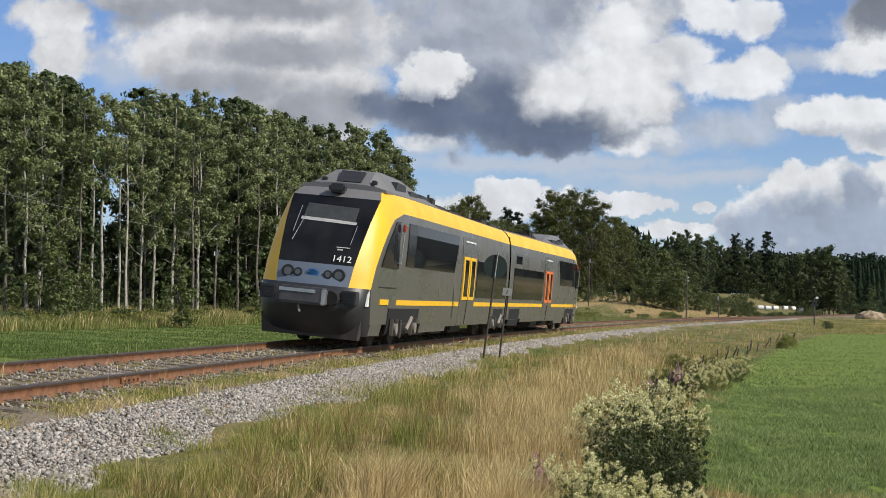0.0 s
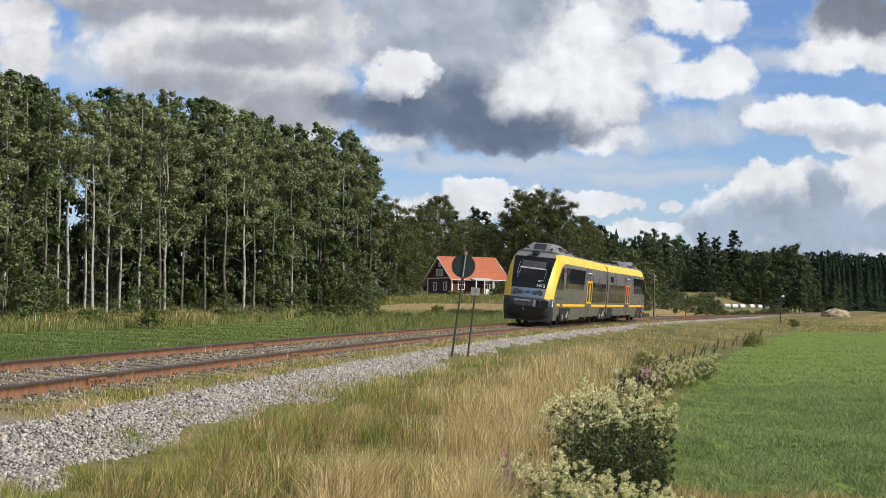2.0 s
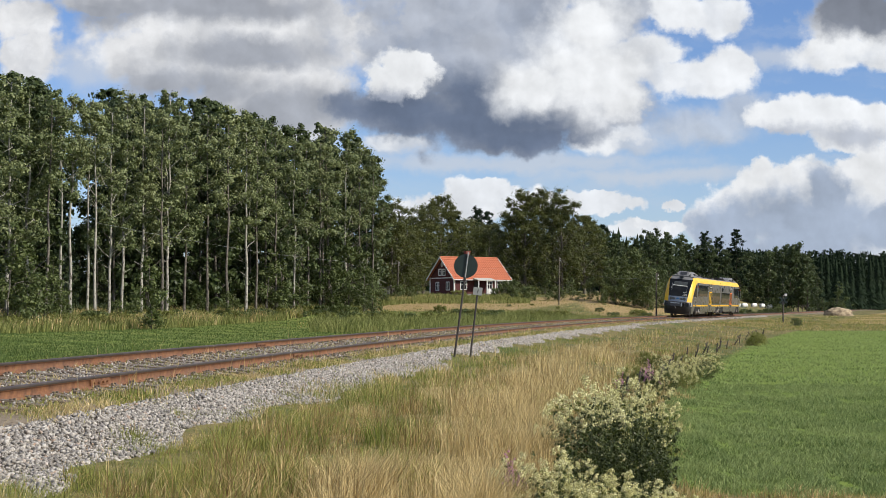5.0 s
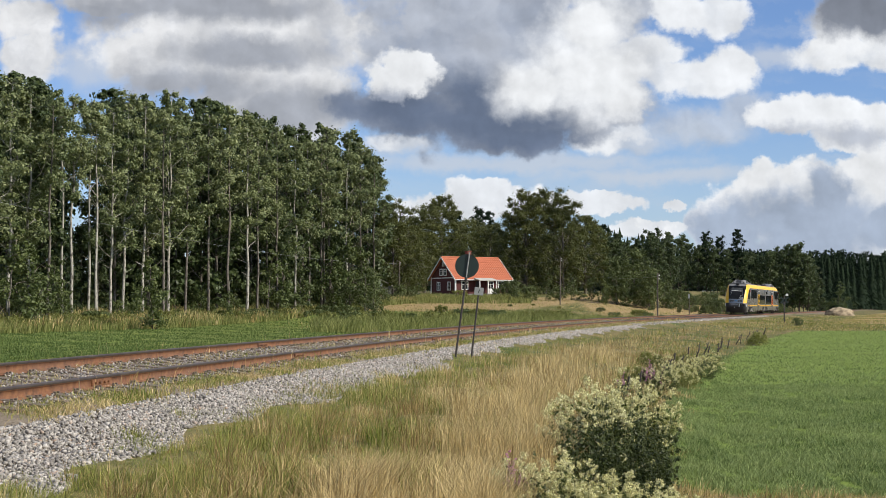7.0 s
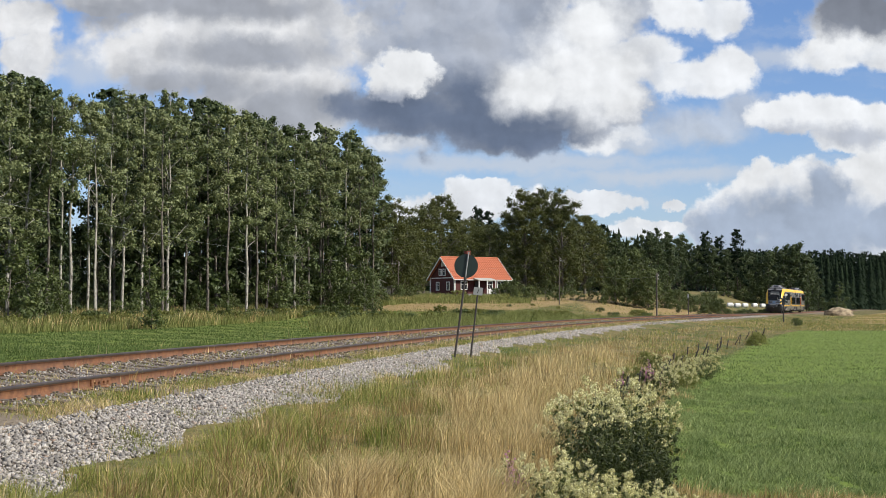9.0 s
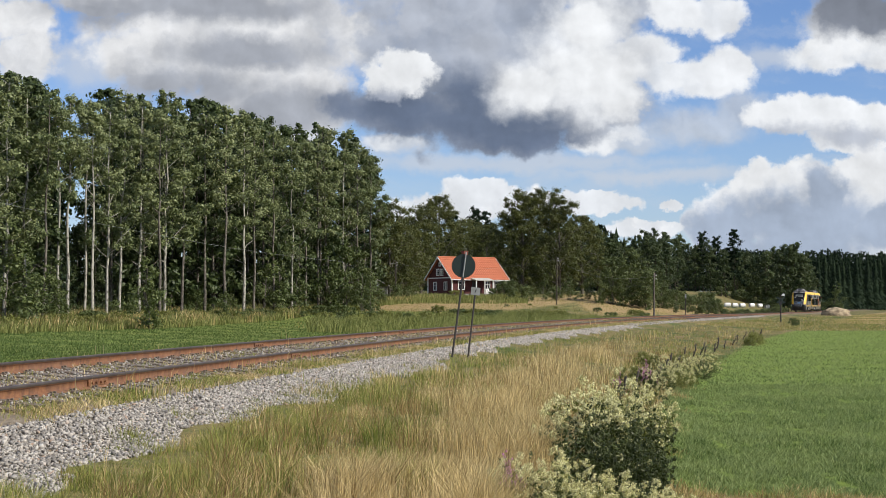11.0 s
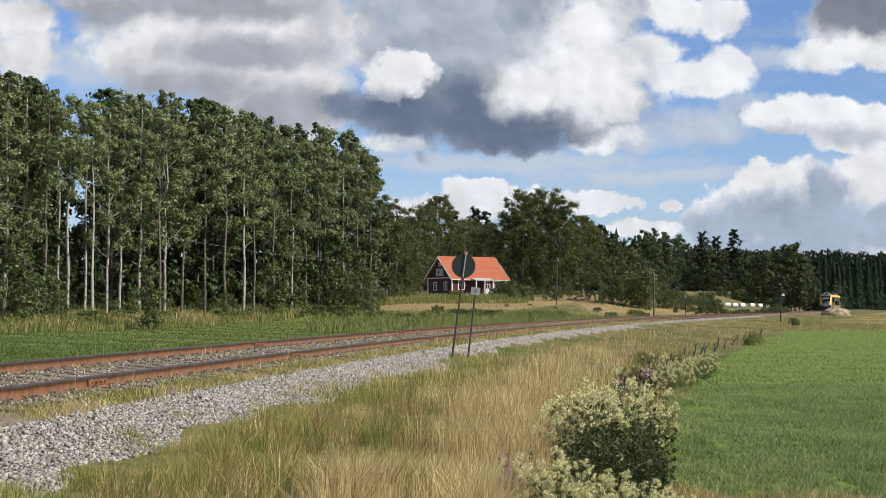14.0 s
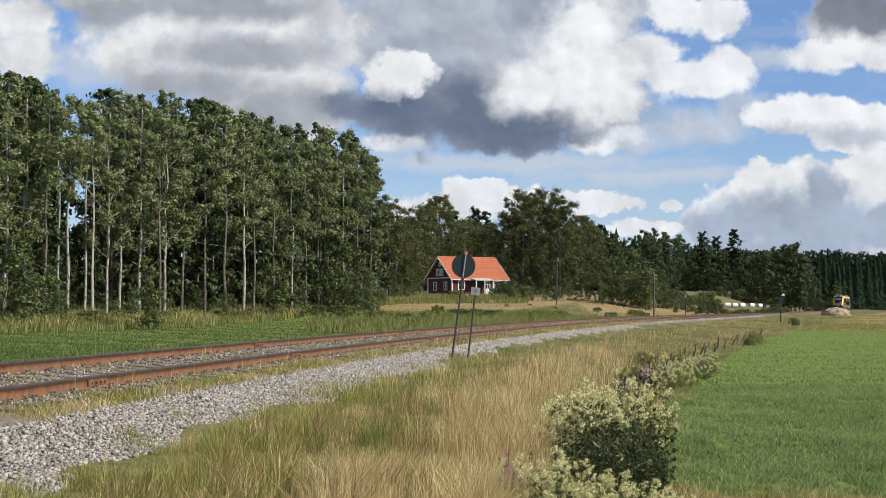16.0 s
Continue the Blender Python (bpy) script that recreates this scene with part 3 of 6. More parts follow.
def build_ballast():
    rng, rs = random.Random(7), np.random.RandomState(7)
    fine, rough = stone_shapes(rng, 14, False), stone_shapes(rng, 6, False)
    def strip(n, s0, s1, d0, d1, seed):
        s = rs.uniform(s0, s1, n)
        d = rs.uniform(d0, d1, n)
        wob = 0.16 * np.sin(s * 1.7) + 0.12 * np.sin(s * 0.63 + 1)
        x, y, _ = on_line(s, d + wob * smooth(1.9, 2.6, d))
        return np.stack([x, y, ground_z(x, y) + rs.uniform(-0.012, 0.03, n)], 1)
    a = np.concatenate([strip(48000, -27, 3, 1.85, 2.9, 1), strip(5000, -27, -20, 2.7, 3.1, 9)])
    b = strip(17000, -27, 10, -1.7, 1.15, 2)
    tagged(scatter("ballast", fine, np.concatenate([a, b]), np.concatenate([rs.uniform(0.018, 0.056, 53000), rs.uniform(0.015, 0.05, 17000)]), 3, M_STONE), "broken pale grey granite ballast beside the track", "ballast", kind="stuff")
    c = strip(19000, 3, 60, 1.85, 2.5, 4)
    e = strip(4500, 60, 150, 1.6, 2.15, 5)
    g = strip(6000, 10, 70, -1.6, 1.3, 6)
    sz = np.concatenate([rs.uniform(0.03, 0.085, 19000), rs.uniform(0.06, 0.12, 4500), rs.uniform(0.035, 0.07, 6000)])
    tagged(scatter("ballast", rough, np.concatenate([c, e, g]), sz, 8, M_STONE), "broken pale grey granite ballast beside the track", "ballast", kind="stuff")


build_ballast()
# ---- the two railcars ----
HALF = ([0.28, 0.55, 0.95, 1.3, 1.75, 2.2, 2.7, 3.05, 3.25, 3.42, 3.5], [1.33, 1.38, 1.4, 1.41, 1.41, 1.4, 1.375, 1.34, 1.27, 1.13, 1.0])


def taper(q):
    """The body narrows towards its nose."""
    return float(np.interp(q, [0, 1, 2.5, 4.5], [0.83, 0.87, 0.945, 1]))


def half_width(z, q=9.0):
    return float(np.interp(z, *HALF)) * taper(q) * 0.97


def nose_q(z):
    """How far the front lies behind its foremost point."""
    return float(np.interp(z, [0.28, 0.6, 0.95, 1.3, 1.75, 2.2, 2.7, 3.05, 3.25, 3.42, 3.5], [0.95, 0.65, 0.52, 0.78, 0.93, 1.18, 1.52, 1.82, 2.02, 2.3, 2.6]))


def pillar_q(z):
    """Where the corner post meets the grey side."""
    return float(np.interp(z, [0.28, 0.95, 1.3, 1.75, 2.2, 2.55, 2.8, 2.95, 3.05, 3.5], [1.5, 1.3, 1.2, 1.4, 1.75, 2.1, 2.4, 2.7, 3.3, 3.3]))


def front_x(z):
    return float(np.interp(z, [0.28, 1.3, 1.75, 2.4, 3.25, 3.5], [0.8, 0.8, 0.84, 0.91, 1.0, 0.88]))


def shell(length):
    """Heights and, for each, the outline from the joint end round one side to the middle of the front. Kinds: side, post, front."""
    zs = [0.28, 0.42, 0.55, 0.75, 0.95, 1.12, 1.3, 1.52, 1.75, 1.98, 2.2, 2.45, 2.7, 2.88, 3.05, 3.15, 3.25, 3.34, 3.42, 3.5]
    rows, kinds = [], []
    for z in zs:
        w, nq, pq, fx = half_width(z), nose_q(z), pillar_q(z), front_x(z)
        w9 = w * taper(pq)
        row = [(half_width(z, q), q) for q in (length, length * 0.75, length * 0.5, 7.0, 4.5, 3.6)]
        kinds = ["side"] * 6
        a, c, b = Vector((w9, pq)), Vector((w9 * 0.97, nq + 0.3)), Vector((fx, nq + 0.09))
        row.append((w9, pq))
        for t in (0.2, 0.4, 0.6, 0.8, 1.0):
            p = a * (1 - t) ** 2 + c * (2 * t * (1 - t)) + b * t * t
            row.append((p.x, p.y))
            kinds.append("post")
        for u in (0.75, 0.5, 0.25, 0.0):
            row.append((fx * u, nq + 0.09 * u * u))
            kinds.append("front")
        rows.append(row)
    return zs, rows, kinds


def shell_part(name, chosen, zs, rows, kinds, material, parent, label="", push=0.0, deep=0.05):
    """A piece of the shell, given some thickness."""
    halves = ((1,), (-1,)) if name in ("body_side", "roof_edge", "corner_post") else ((1, -1),)
    for sides in halves:
        shell_half(name, chosen, zs, rows, kinds, material, parent, label, push, sides)


def shell_half(name, chosen, zs, rows, kinds, material, parent, label, push, sides):
    bm = bmesh.new()
    cache = {}
    def vert(i, j, side):
        key = (i, j, side if abs(rows[i][j][0]) > 1e-6 else 1)
        if key not in cache:
            x, q = rows[i][j]
            cache[key] = bm.verts.new((side * (x + push * (x > 0.3)), q - push * (j > 6), zs[i]))
        return cache[key]
    for i in range(len(zs) - 1):
        for j in range(len(kinds)):
            if chosen(kinds[j], (zs[i] + zs[i + 1]) / 2, j):
                for side in sides:
                    f = [vert(i, j, side), vert(i, j + 1, side), vert(i + 1, j + 1, side), vert(i + 1, j, side)]
                    bm.faces.new(f if side > 0 else f[::-1])
    bmesh.ops.recalc_face_normals(bm, faces=bm.faces)
    for f in bm.faces:
        f.smooth = True
    ob = part(name, bm, material, parent, label)
    return ob


def side_panel(name, q0, q1, z0, z1, material, parent, label="", proud=0.006, slant=0.0, sides=(1, -1), thick=0.03):
    """A panel on each body side that follows its curve; slant draws in its lower rear corner. Returns the first."""
    made = []
    for side in sides:
        bm = bmesh.new()
        zz = [z0 + (z1 - z0) * i / 4 for i in range(5)]
        cols = sorted({0.0, 1.0} | {(k - q0) / (q1 - q0) for k in (1.0, 2.5, 4.5) if q0 < k < q1})
        grid = []
        for off in (proud, -thick):
            rows = []
            for z in zz:
                low = 1 - (z - z0) / (z1 - z0)
                a, b = q0 - slant * 0.3 * low, q1 - slant * low
                rows.append([bm.verts.new((side * (half_width(z, a + (b - a) * u) + off), a + (b - a) * u, z)) for u in cols])
            grid.append(rows)
        o, n = grid
        for i in range(4):
            for j in range(len(cols) - 1):
                for g in (o, n):
                    bm.faces.new((g[i][j], g[i][j + 1], g[i + 1][j + 1], g[i + 1][j]))
            for j in (0, -1):
                bm.faces.new((o[i][j], o[i + 1][j], n[i + 1][j], n[i][j]))
        for i in (0, 4):
            for j in range(len(cols) - 1):
                bm.faces.new((o[i][j], o[i][j + 1], n[i][j + 1], n[i][j]))
        bmesh.ops.recalc_face_normals(bm, faces=bm.faces)
        made.append(part(name, bm, material, parent, label))
    return made[0]


def front_spot(x, z):
    fx = front_x(z)
    return nose_q(z) + 0.09 * min(1, (x / fx) ** 2)


M_AXLE = plain("dusty_pale_steel", (0.3, 0.27, 0.23), 0.6, 0.3)
M_COUPLER = plain("worn_grey_coupler_paint", (0.09, 0.09, 0.092), 0.5, 0.2, wear=0.3)


def build_bogie(car, q):
    bm = bmesh.new()
    for side in (-1, 1):
        box(bm, side * 1.02, q, 0.55, 0.14, 2.7, 0.2, 0.03)
        box(bm, side * 1.02, q, 0.4, 0.2, 0.5, 0.3, 0.03)
        for e in (-0.95, 0.95):
            box(bm, side * 1.04, q + e, 0.45, 0.24, 0.34, 0.34, 0.05)
            for k in (-0.22, 0.22):
                rod(bm, (side * 1.31, q + e + k, 0.3), (side * 1.31, q + e + k, 0.68), 0.075)
        rod(bm, (side * 1.14, q - 0.5, 0.3), (side * 1.14, q - 0.2, 0.75), 0.045)
        rod(bm, (side * 1.16, q + 0.1, 0.5), (side * 1.16, q + 0.55, 0.62), 0.07)
    box(bm, 0, q, 0.5, 1.9, 0.5, 0.22, 0.03)
    bogie = part("bogie", bm, M_UNDER, car, "brown dusty bogie frame with coil springs")
    for e in (-0.95, 0.95):
        bm = bmesh.new()
        for side in (-1, 1):
            rod(bm, (side * 0.68, q + e, 0.43), (side * 0.82, q + e, 0.43), 0.42, sides=24)
            rod(bm, (side * 0.66, q + e, 0.43), (side * 0.685, q + e, 0.43), 0.45, sides=24)
        rod(bm, (-0.8, q + e, 0.43), (0.8, q + e, 0.43), 0.08)
        part("wheelset", bm, M_UNDER, bogie, "dusty steel wheels on an axle")
    for side in (-1, 1):
        bm = bmesh.new()
        rod(bm, (side * 1.36, q + 0.15, 0.42), (side * 1.36, q + 0.6, 0.7), 0.05)
        part("damper", bm, M_AXLE, bogie, "pale bare metal damper")
        for e in (-0.95, 0.95):
            bm = bmesh.new()
            rod(bm, (side * 1.34, q + e, 0.46), (side * 1.41, q + e, 0.46), 0.12, sides=14)
            part("axle_box", bm, M_AXLE, bogie, "pale round axle box cover")
        bm = bmesh.new()
        box(bm, side * 1.35, q - 0.45, 0.45, 0.06, 0.16, 0.4, 0.01)
        part("sand_pipe", bm, M_UNDER, bogie, "dusty sanding pipe bracket")


def build_car(spec, label):
    L = spec["length"]
    car = thing("railcar", Matrix(), label, "railcar", "cars of the passenger train")
    zs, rows, kinds = shell(L)
    shell_part("body_side", lambda k, z, j: k == "side" and z < 3.05 and z > 0.56, zs, rows, kinds, M_GREY, car, "mid grey painted body side")
    shell_part("roof_edge", lambda k, z, j: k == "side" and z > 3.05, zs, rows, kinds, M_YELLOW, car, "bright yellow roof edge")
    shell_part("corner_post", lambda k, z, j: k == "post" and z > 1.3 and not (z > 3.05 and j < 6), zs, rows, kinds, M_YELLOW, car, "bright yellow swept corner post")
    shell_part("windscreen", lambda k, z, j: k == "front" and 1.75 < z < 3.25, zs, rows, kinds, M_GLASS, car, "black wraparound windscreen")
    shell_part("front_panel", lambda k, z, j: k == "front" and 1.3 < z < 1.75, zs, rows, kinds, M_BLUEGREY, car, "blue-grey panel with headlights")
    shell_part("brow", lambda k, z, j: k == "front" and z > 3.25, zs, rows, kinds, M_ROOFGREY, car, "grey brow above the windscreen")
    shell_part("bumper", lambda k, z, j: k != "side" and z < 1.3, zs, rows, kinds, M_DARK, car, "black front apron")
    # skirts between the bogies
    b1, b2 = spec["bogies"]
    for q0, q1, z0 in ((pillar_q(0.4), b1 - 1.75, 0.3), (b1 + 1.75, spec["door"][0] - 1.5, 0.32), (spec["door"][0] - 1.5, b2 - 1.3, 0.44)):
        if q1 - q0 > 0.2:
            side_panel("skirt", q0, q1, z0, 0.56, M_GREY, car, proud=0.0)
    # black panels on the closed sides paint in the shade of wheel openings
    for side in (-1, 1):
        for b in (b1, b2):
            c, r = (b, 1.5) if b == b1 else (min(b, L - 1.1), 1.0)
            side_panel("wheel_opening", c - r * 0.92, c + r * 0.92, 0.33, 0.91, M_RUBBER_AND_SHADE, car, "black panel standing for the shade in the wheel opening", proud=0.004, sides=(side,))
    bm = bmesh.new()
    box(bm, 0, L / 2 + 1, 0.62, 2.3, L - 3.5, 0.3, 0.05)
    for q in (b1 + 2.8, b1 + 5.0, b1 + 7.4):
        box(bm, 0.0, q, 0.42, 2.2, 1.5, 0.4, 0.06)
    part("underframe", bm, M_UNDER, car, "dark dusty equipment boxes")
    # roof, its cowl and boxes
    bm = bmesh.new()
    solid(bm, [(-1.0, 3.5), (-0.7, 3.57), (0, 3.6), (0.7, 3.57), (1.0, 3.5), (1.0, 3.44), (-1.0, 3.44)], 2.5, L, "y")
    part("roof", bm, M_ROOFGREY, car, "dull grey roof")
    bm = bmesh.new()
    front = [(-1.0, 3.5), (-0.55, 3.98), (0.55, 3.98), (1.0, 3.5)]
    sects = []
    for q, k, wide in ((2.7, 0.0, 0.88), (3.4, 0.9, 0.84), (3.75, 1.0, 0.88), (5.6, 0.95, 0.94), (7.6, 0.5, 1.0), (8.3, 0.08, 1.0)):
        sects.append([bm.verts.new((x * wide, q, 3.48 + (z - 3.5) * k + 0.02)) for x, z in front])
    for a, b in zip(sects, sects[1:]):
        for i in range(3):
            bm.faces.new((a[i], a[i + 1], b[i + 1], b[i]))
    bm.faces.new(sects[-1])
    bmesh.ops.recalc_face_normals(bm, faces=bm.faces)
    cowl = part("roof_cowl", bm, M_ROOFGREY, car, "grey tapered roof cowl")
    bm = bmesh.new()
    v = [bm.verts.new(p) for p in ((-0.28, 2.92, 3.66), (0.28, 2.92, 3.66), (0.28, 3.26, 3.93), (-0.28, 3.26, 3.93))]
    w = [bm.verts.new(p) for p in ((-0.28, 3.04, 3.6), (0.28, 3.04, 3.6), (0.28, 3.4, 3.87), (-0.28, 3.4, 3.87))]
    bm.faces.new(v), bm.faces.new(w)
    for i in range(4):
        bm.faces.new((v[i], v[(i + 1) % 4], w[(i + 1) % 4], w[i]))
    bmesh.ops.recalc_face_normals(bm, faces=bm.faces)
    part("grille", bm, M_DARK, cowl, "black air intake grille")
    for x in (-0.58, 0.58):
        bm = bmesh.new()
        box(bm, x, 2.99, 3.68, 0.12, 0.14, 0.1, 0.02)
        part("vent", bm, M_DARK, cowl, "small dark vent")
    for side in (-1, 1):
        for q in (4.7, 5.9, 7.0):
            bm = bmesh.new()
            k = 0.85 if q < 5.2 else 0.55
            solid(bm, [(q - 0.55, 3.58), (q + 0.5, 3.58), (q + 0.42, 3.5 + 0.36 * k), (q - 0.42, 3.5 + 0.38 * k)], side * (0.8 if q < 5 else 0.86), side * 0.6, "x")
            part("louvre", bm, M_DARK, cowl, "dark slatted louvre")
    bm = bmesh.new()
    box(bm, 0, 2.1, 3.44, 0.36, 0.3, 0.2, 0.05)
    part("top_lamp", bm, M_DARK, car, "black upper headlight housing")
    for q, h2, long in ((8.8, 0.14, 0.45), (9.4, 0.24, 0.4), (10.4, 0.1, 1.5), (12.6, 0.07, 1.8), (L - 1.2, 0.13, 1.0)):
        bm = bmesh.new()
        box(bm, 0.1, q, 3.58 + h2 / 2, 0.95, long, h2, 0.03)
        part("roof_box", bm, M_UNDER, car, "dark equipment box on the roof")
    for x, q, top in ((0.5, 9.1, 3.88), (-0.3, 9.7, 3.86), (0.5, L - 0.8, 3.9)):
        bm = bmesh.new()
        rod(bm, (x, q, 3.6), (x, q - 0.1, top), 0.04, 0.03)
        part("exhaust", bm, M_UNDER, car, "dark exhaust pipe")
    # side glazing
    w = spec["cab_window"]
    for side in (1, -1):
        bm = bmesh.new()
        pts = [(pillar_q(1.82) + 0.3, 1.82), (w[1], 1.8), (w[1], 2.86), (pillar_q(2.84) + 0.22, 2.84), (pillar_q(2.3) + 0.28, 2.3)]
        o = [bm.verts.new((side * (half_width(z, q) + 0.024), q, z)) for q, z in pts]
        i = [bm.verts.new((side * (half_width(z, q) - 0.03), q, z)) for q, z in pts]
        bm.faces.new(o), bm.faces.new(i)
        for a in range(5):
            b = (a + 1) % 5
            bm.faces.new((o[a], o[b], i[b], i[a]))
        bmesh.ops.recalc_face_normals(bm, faces=bm.faces)
        part("cab_window", bm, M_GLASS, car, "dark cab side window")
    a, b = spec["high_window"]
    side_panel("window", a, b, 1.88, 2.87, M_GLASS, car, "large dark tinted window", proud=0.02, slant=0.55)
    a, b = spec["low_window"]
    side_panel("window", a, b, 1.24, 2.3, M_GLASS, car, "low-floor dark tinted window", proud=0.016)
    if spec["small_window"]:
        a, b = spec["small_window"]
        side_panel("window", a, b, 2.45, 2.8, M_GLASS, car, "small dark upper window")
    a, b = spec["door"]
    mid = (a + b) / 2
    for side in ((1,), (-1,)):
        door = side_panel("door", a - 0.1, b + 0.1, 0.46, 2.9, M_GREY, car, "grey double-leaf plug door", proud=0.012, sides=side)
        for q0, q1 in ((a + 0.05, mid - 0.06), (mid + 0.06, b - 0.05)):
            side_panel("frame", q0, q1, 1.16, 2.36, spec["paint"], door, spec["paint_word"] + " window surround", proud=0.03, sides=side)
            side_panel("pane", q0 + 0.17, q1 - 0.17, 1.26, 2.27, M_GLASS, door, "narrow dark pane", proud=0.04, sides=side)
        side_panel("seam", mid - 0.015, mid + 0.015, 0.48, 1.16, M_RUBBER_AND_SHADE, door, "black rubber seam", proud=0.02, sides=side)
        side_panel("lamp_strip", a + 0.2, b - 0.2, 2.76, 2.8, M_WHITE, door, "slim pale strip above the door", proud=0.03, sides=side)
    runs = [(1.9, 2.5), (3.15, a - 0.2), (b + 0.2, L - 0.1)]
    for q0, q1 in runs:
        side_panel("stripe", q0, q1, 0.985, 1.105, M_YELLOW, car, "yellow line along the side", proud=0.007)
    side_panel("joint_line", 1.75, 3.0, 1.36, 1.375, M_RUBBER_AND_SHADE, car, proud=0.005)
    # mirrors and grab rails
    for side in (1, -1):
        bm = bmesh.new()
        box(bm, side * 1.36, w[1] + 0.1, 2.72, 0.07, 0.1, 0.18, 0.02)
        part("mirror", bm, M_RED, car, "red-brown mirror housing")
        bm = bmesh.new()
        rod(bm, (side * 1.41, w[1] - 0.15, 1.9), (side * 1.41, w[1] - 0.1, 2.6), 0.012)
        rod(bm, (side * 1.33, w[1] - 0.15, 1.92), (side * 1.41, w[1] - 0.15, 1.92), 0.012)
        rod(bm, (side * 1.33, w[1] - 0.1, 2.58), (side * 1.41, w[1] - 0.1, 2.58), 0.012)
        part("grab_rail", bm, M_SILVER, car, "bright grab rail beside the cab")
    # headlights
    for side in (1, -1):
        for x, r in ((0.56, 0.14), (0.33, 0.095)):
            q = front_spot(x, 1.52)
            bm = bmesh.new()
            rod(bm, (side * x, q - 0.03, 1.53), (side * x, q + 0.1, 1.53), r, r, 20)
            lamp = part("headlight", bm, M_DARK, car, "dark round headlight rim")
            bm = bmesh.new()
            rod(bm, (side * x, q - 0.038, 1.53), (side * x, q, 1.53), r * 0.62, r * 0.62, 16)
            part("lens", bm, M_LENS, lamp, "clear round lens")
    bm = bmesh.new()
    for i in range(7):
        a = i / 7 * 6.283
        box(bm, math.cos(a) * 0.07, front_spot(0, 1.52) - 0.004, 1.53 + math.sin(a) * 0.05, 0.13, 0.012, 0.1, 0.004)
    part("emblem", bm, M_EMBLEM, car, "blurred blue emblem")
    # wipers, sun blind, number
    bm = bmesh.new()
    def on_screen(x, z, off=0.02):
        return (x, front_spot(x, z) - off, z)
    rod(bm, on_screen(-0.64, 2.22, 0.04), on_screen(-0.5, 2.78, 0.04), 0.006)
    part("wiper", bm, M_SILVER, car, "pale wiper arm")
    bm = bmesh.new()
    rod(bm, on_screen(-0.68, 2.4, 0.04), on_screen(-0.66, 2.98, 0.04), 0.007)
    part("wiper", bm, M_SILVER, car, "pale wiper arm")
    bm = bmesh.new()
    rod(bm, on_screen(0.66, 2.2, 0.04), on_screen(0.7, 2.62, 0.04), 0.006)
    part("wiper", bm, M_SILVER, car, "pale wiper arms")
    bm = bmesh.new()
    v = [bm.verts.new(on_screen(x, z, 0.012)) for x, z in ((-0.6, 2.68), (0, 2.66), (0.66, 2.64), (0.66, 2.7), (0, 2.73), (-0.6, 2.75))]
    bm.faces.new((v[0], v[1], v[4], v[5])), bm.faces.new((v[1], v[2], v[3], v[4]))
    bmesh.ops.solidify(bm, geom=bm.faces[:], thickness=0.01)
    part("sun_blind", bm, M_WHITE, car, "white lower edge of the sun blind")
    bm = bmesh.new()
    v = [bm.verts.new(on_screen(x, z, 0.01)) for x, z in ((-0.55, 2.76), (0, 2.73), (0.62, 2.7), (0.62, 3.02), (0, 3.04), (-0.55, 3.06))]
    bm.faces.new((v[0], v[1], v[4], v[5])), bm.faces.new((v[1], v[2], v[3], v[4]))
    bmesh.ops.solidify(bm, geom=bm.faces[:], thickness=0.006)
    part("blind", bm, plain_blind, car, "grey drawn sun blind")
    digits = bpy.data.curves.new("unit_number", "FONT")
    digits.body, digits.size, digits.align_x, digits.extrude = "1412", 0.22, "CENTER", 0.004
    tilt = math.degrees(math.atan2(nose_q(2.2) - nose_q(1.75), 0.45))
    num = new("unit_number", digits)
    num.data.materials.append(M_WHITE)
    num.parent = car
    num.matrix_local = pose(0.56, front_spot(0.56, 1.84) - 0.055, 1.82, 90 - tilt, 0, 3)
    tagged(num, "white painted unit number")
    bm = bmesh.new()
    box(bm, 0.52, front_spot(0.5, 2.14) - 0.015, 2.13, 0.3, 0.012, 0.02)
    box(bm, 0.46, front_spot(0.5, 2.09) - 0.015, 2.08, 0.12, 0.012, 0.03)
    part("plate_line", bm, M_WHITE, car, "small white lettering as bars")
    # coupler and buffers' crash boxes
    bm = bmesh.new()
    box(bm, -0.02, 0.4, 1.06, 1.0, 0.4, 0.36, 0.05)
    coupler = part("coupler_cover", bm, M_COUPLER, car, "dark boxy coupler cover")
    bm = bmesh.new()
    box(bm, -0.1, 0.195, 1.16, 0.78, 0.02, 0.07, 0.005)
    part("trim_bar", bm, M_SILVER, coupler, "pale reflective bar")
    bm = bmesh.new()
    box(bm, 0.46, 0.3, 1.05, 0.1, 0.22, 0.32, 0.02)
    part("coupling_face", bm, M_SILVER, coupler, "bare metal coupling face")
    bm = bmesh.new()
    rod(bm, (0.58, 0.62, 1.05), (0.58, 0.36, 1.05), 0.15, 0.15, 14)
    part("hose_box", bm, M_RUBBER_AND_SHADE, coupler, "black bellows")
    bm = bmesh.new()
    rod(bm, (-0.1, 0.37, 0.9), (-0.02, 0.24, 0.72), 0.025)
    part("cable", bm, M_SILVER, coupler, "pale hanging cable end")
    for side in (1, -1):
        bm = bmesh.new()
        box(bm, side * 0.88, nose_q(1.0) + 0.2, 1.08, 0.34, 0.3, 0.3, 0.02)
        for i in range(4):
            box(bm, side * 0.88, nose_q(1.0) + 0.045, 0.99 + i * 0.065, 0.3, 0.05, 0.022)
        part("crash_box", bm, M_DARK, car, "ribbed black anticlimber")
    for side in (1, -1):
        bm = bmesh.new()
        solid(bm, [(1.0, 0.93), (1.16, 0.93), (1.16, 1.28)], side * 1.16, side * 1.2, "x")
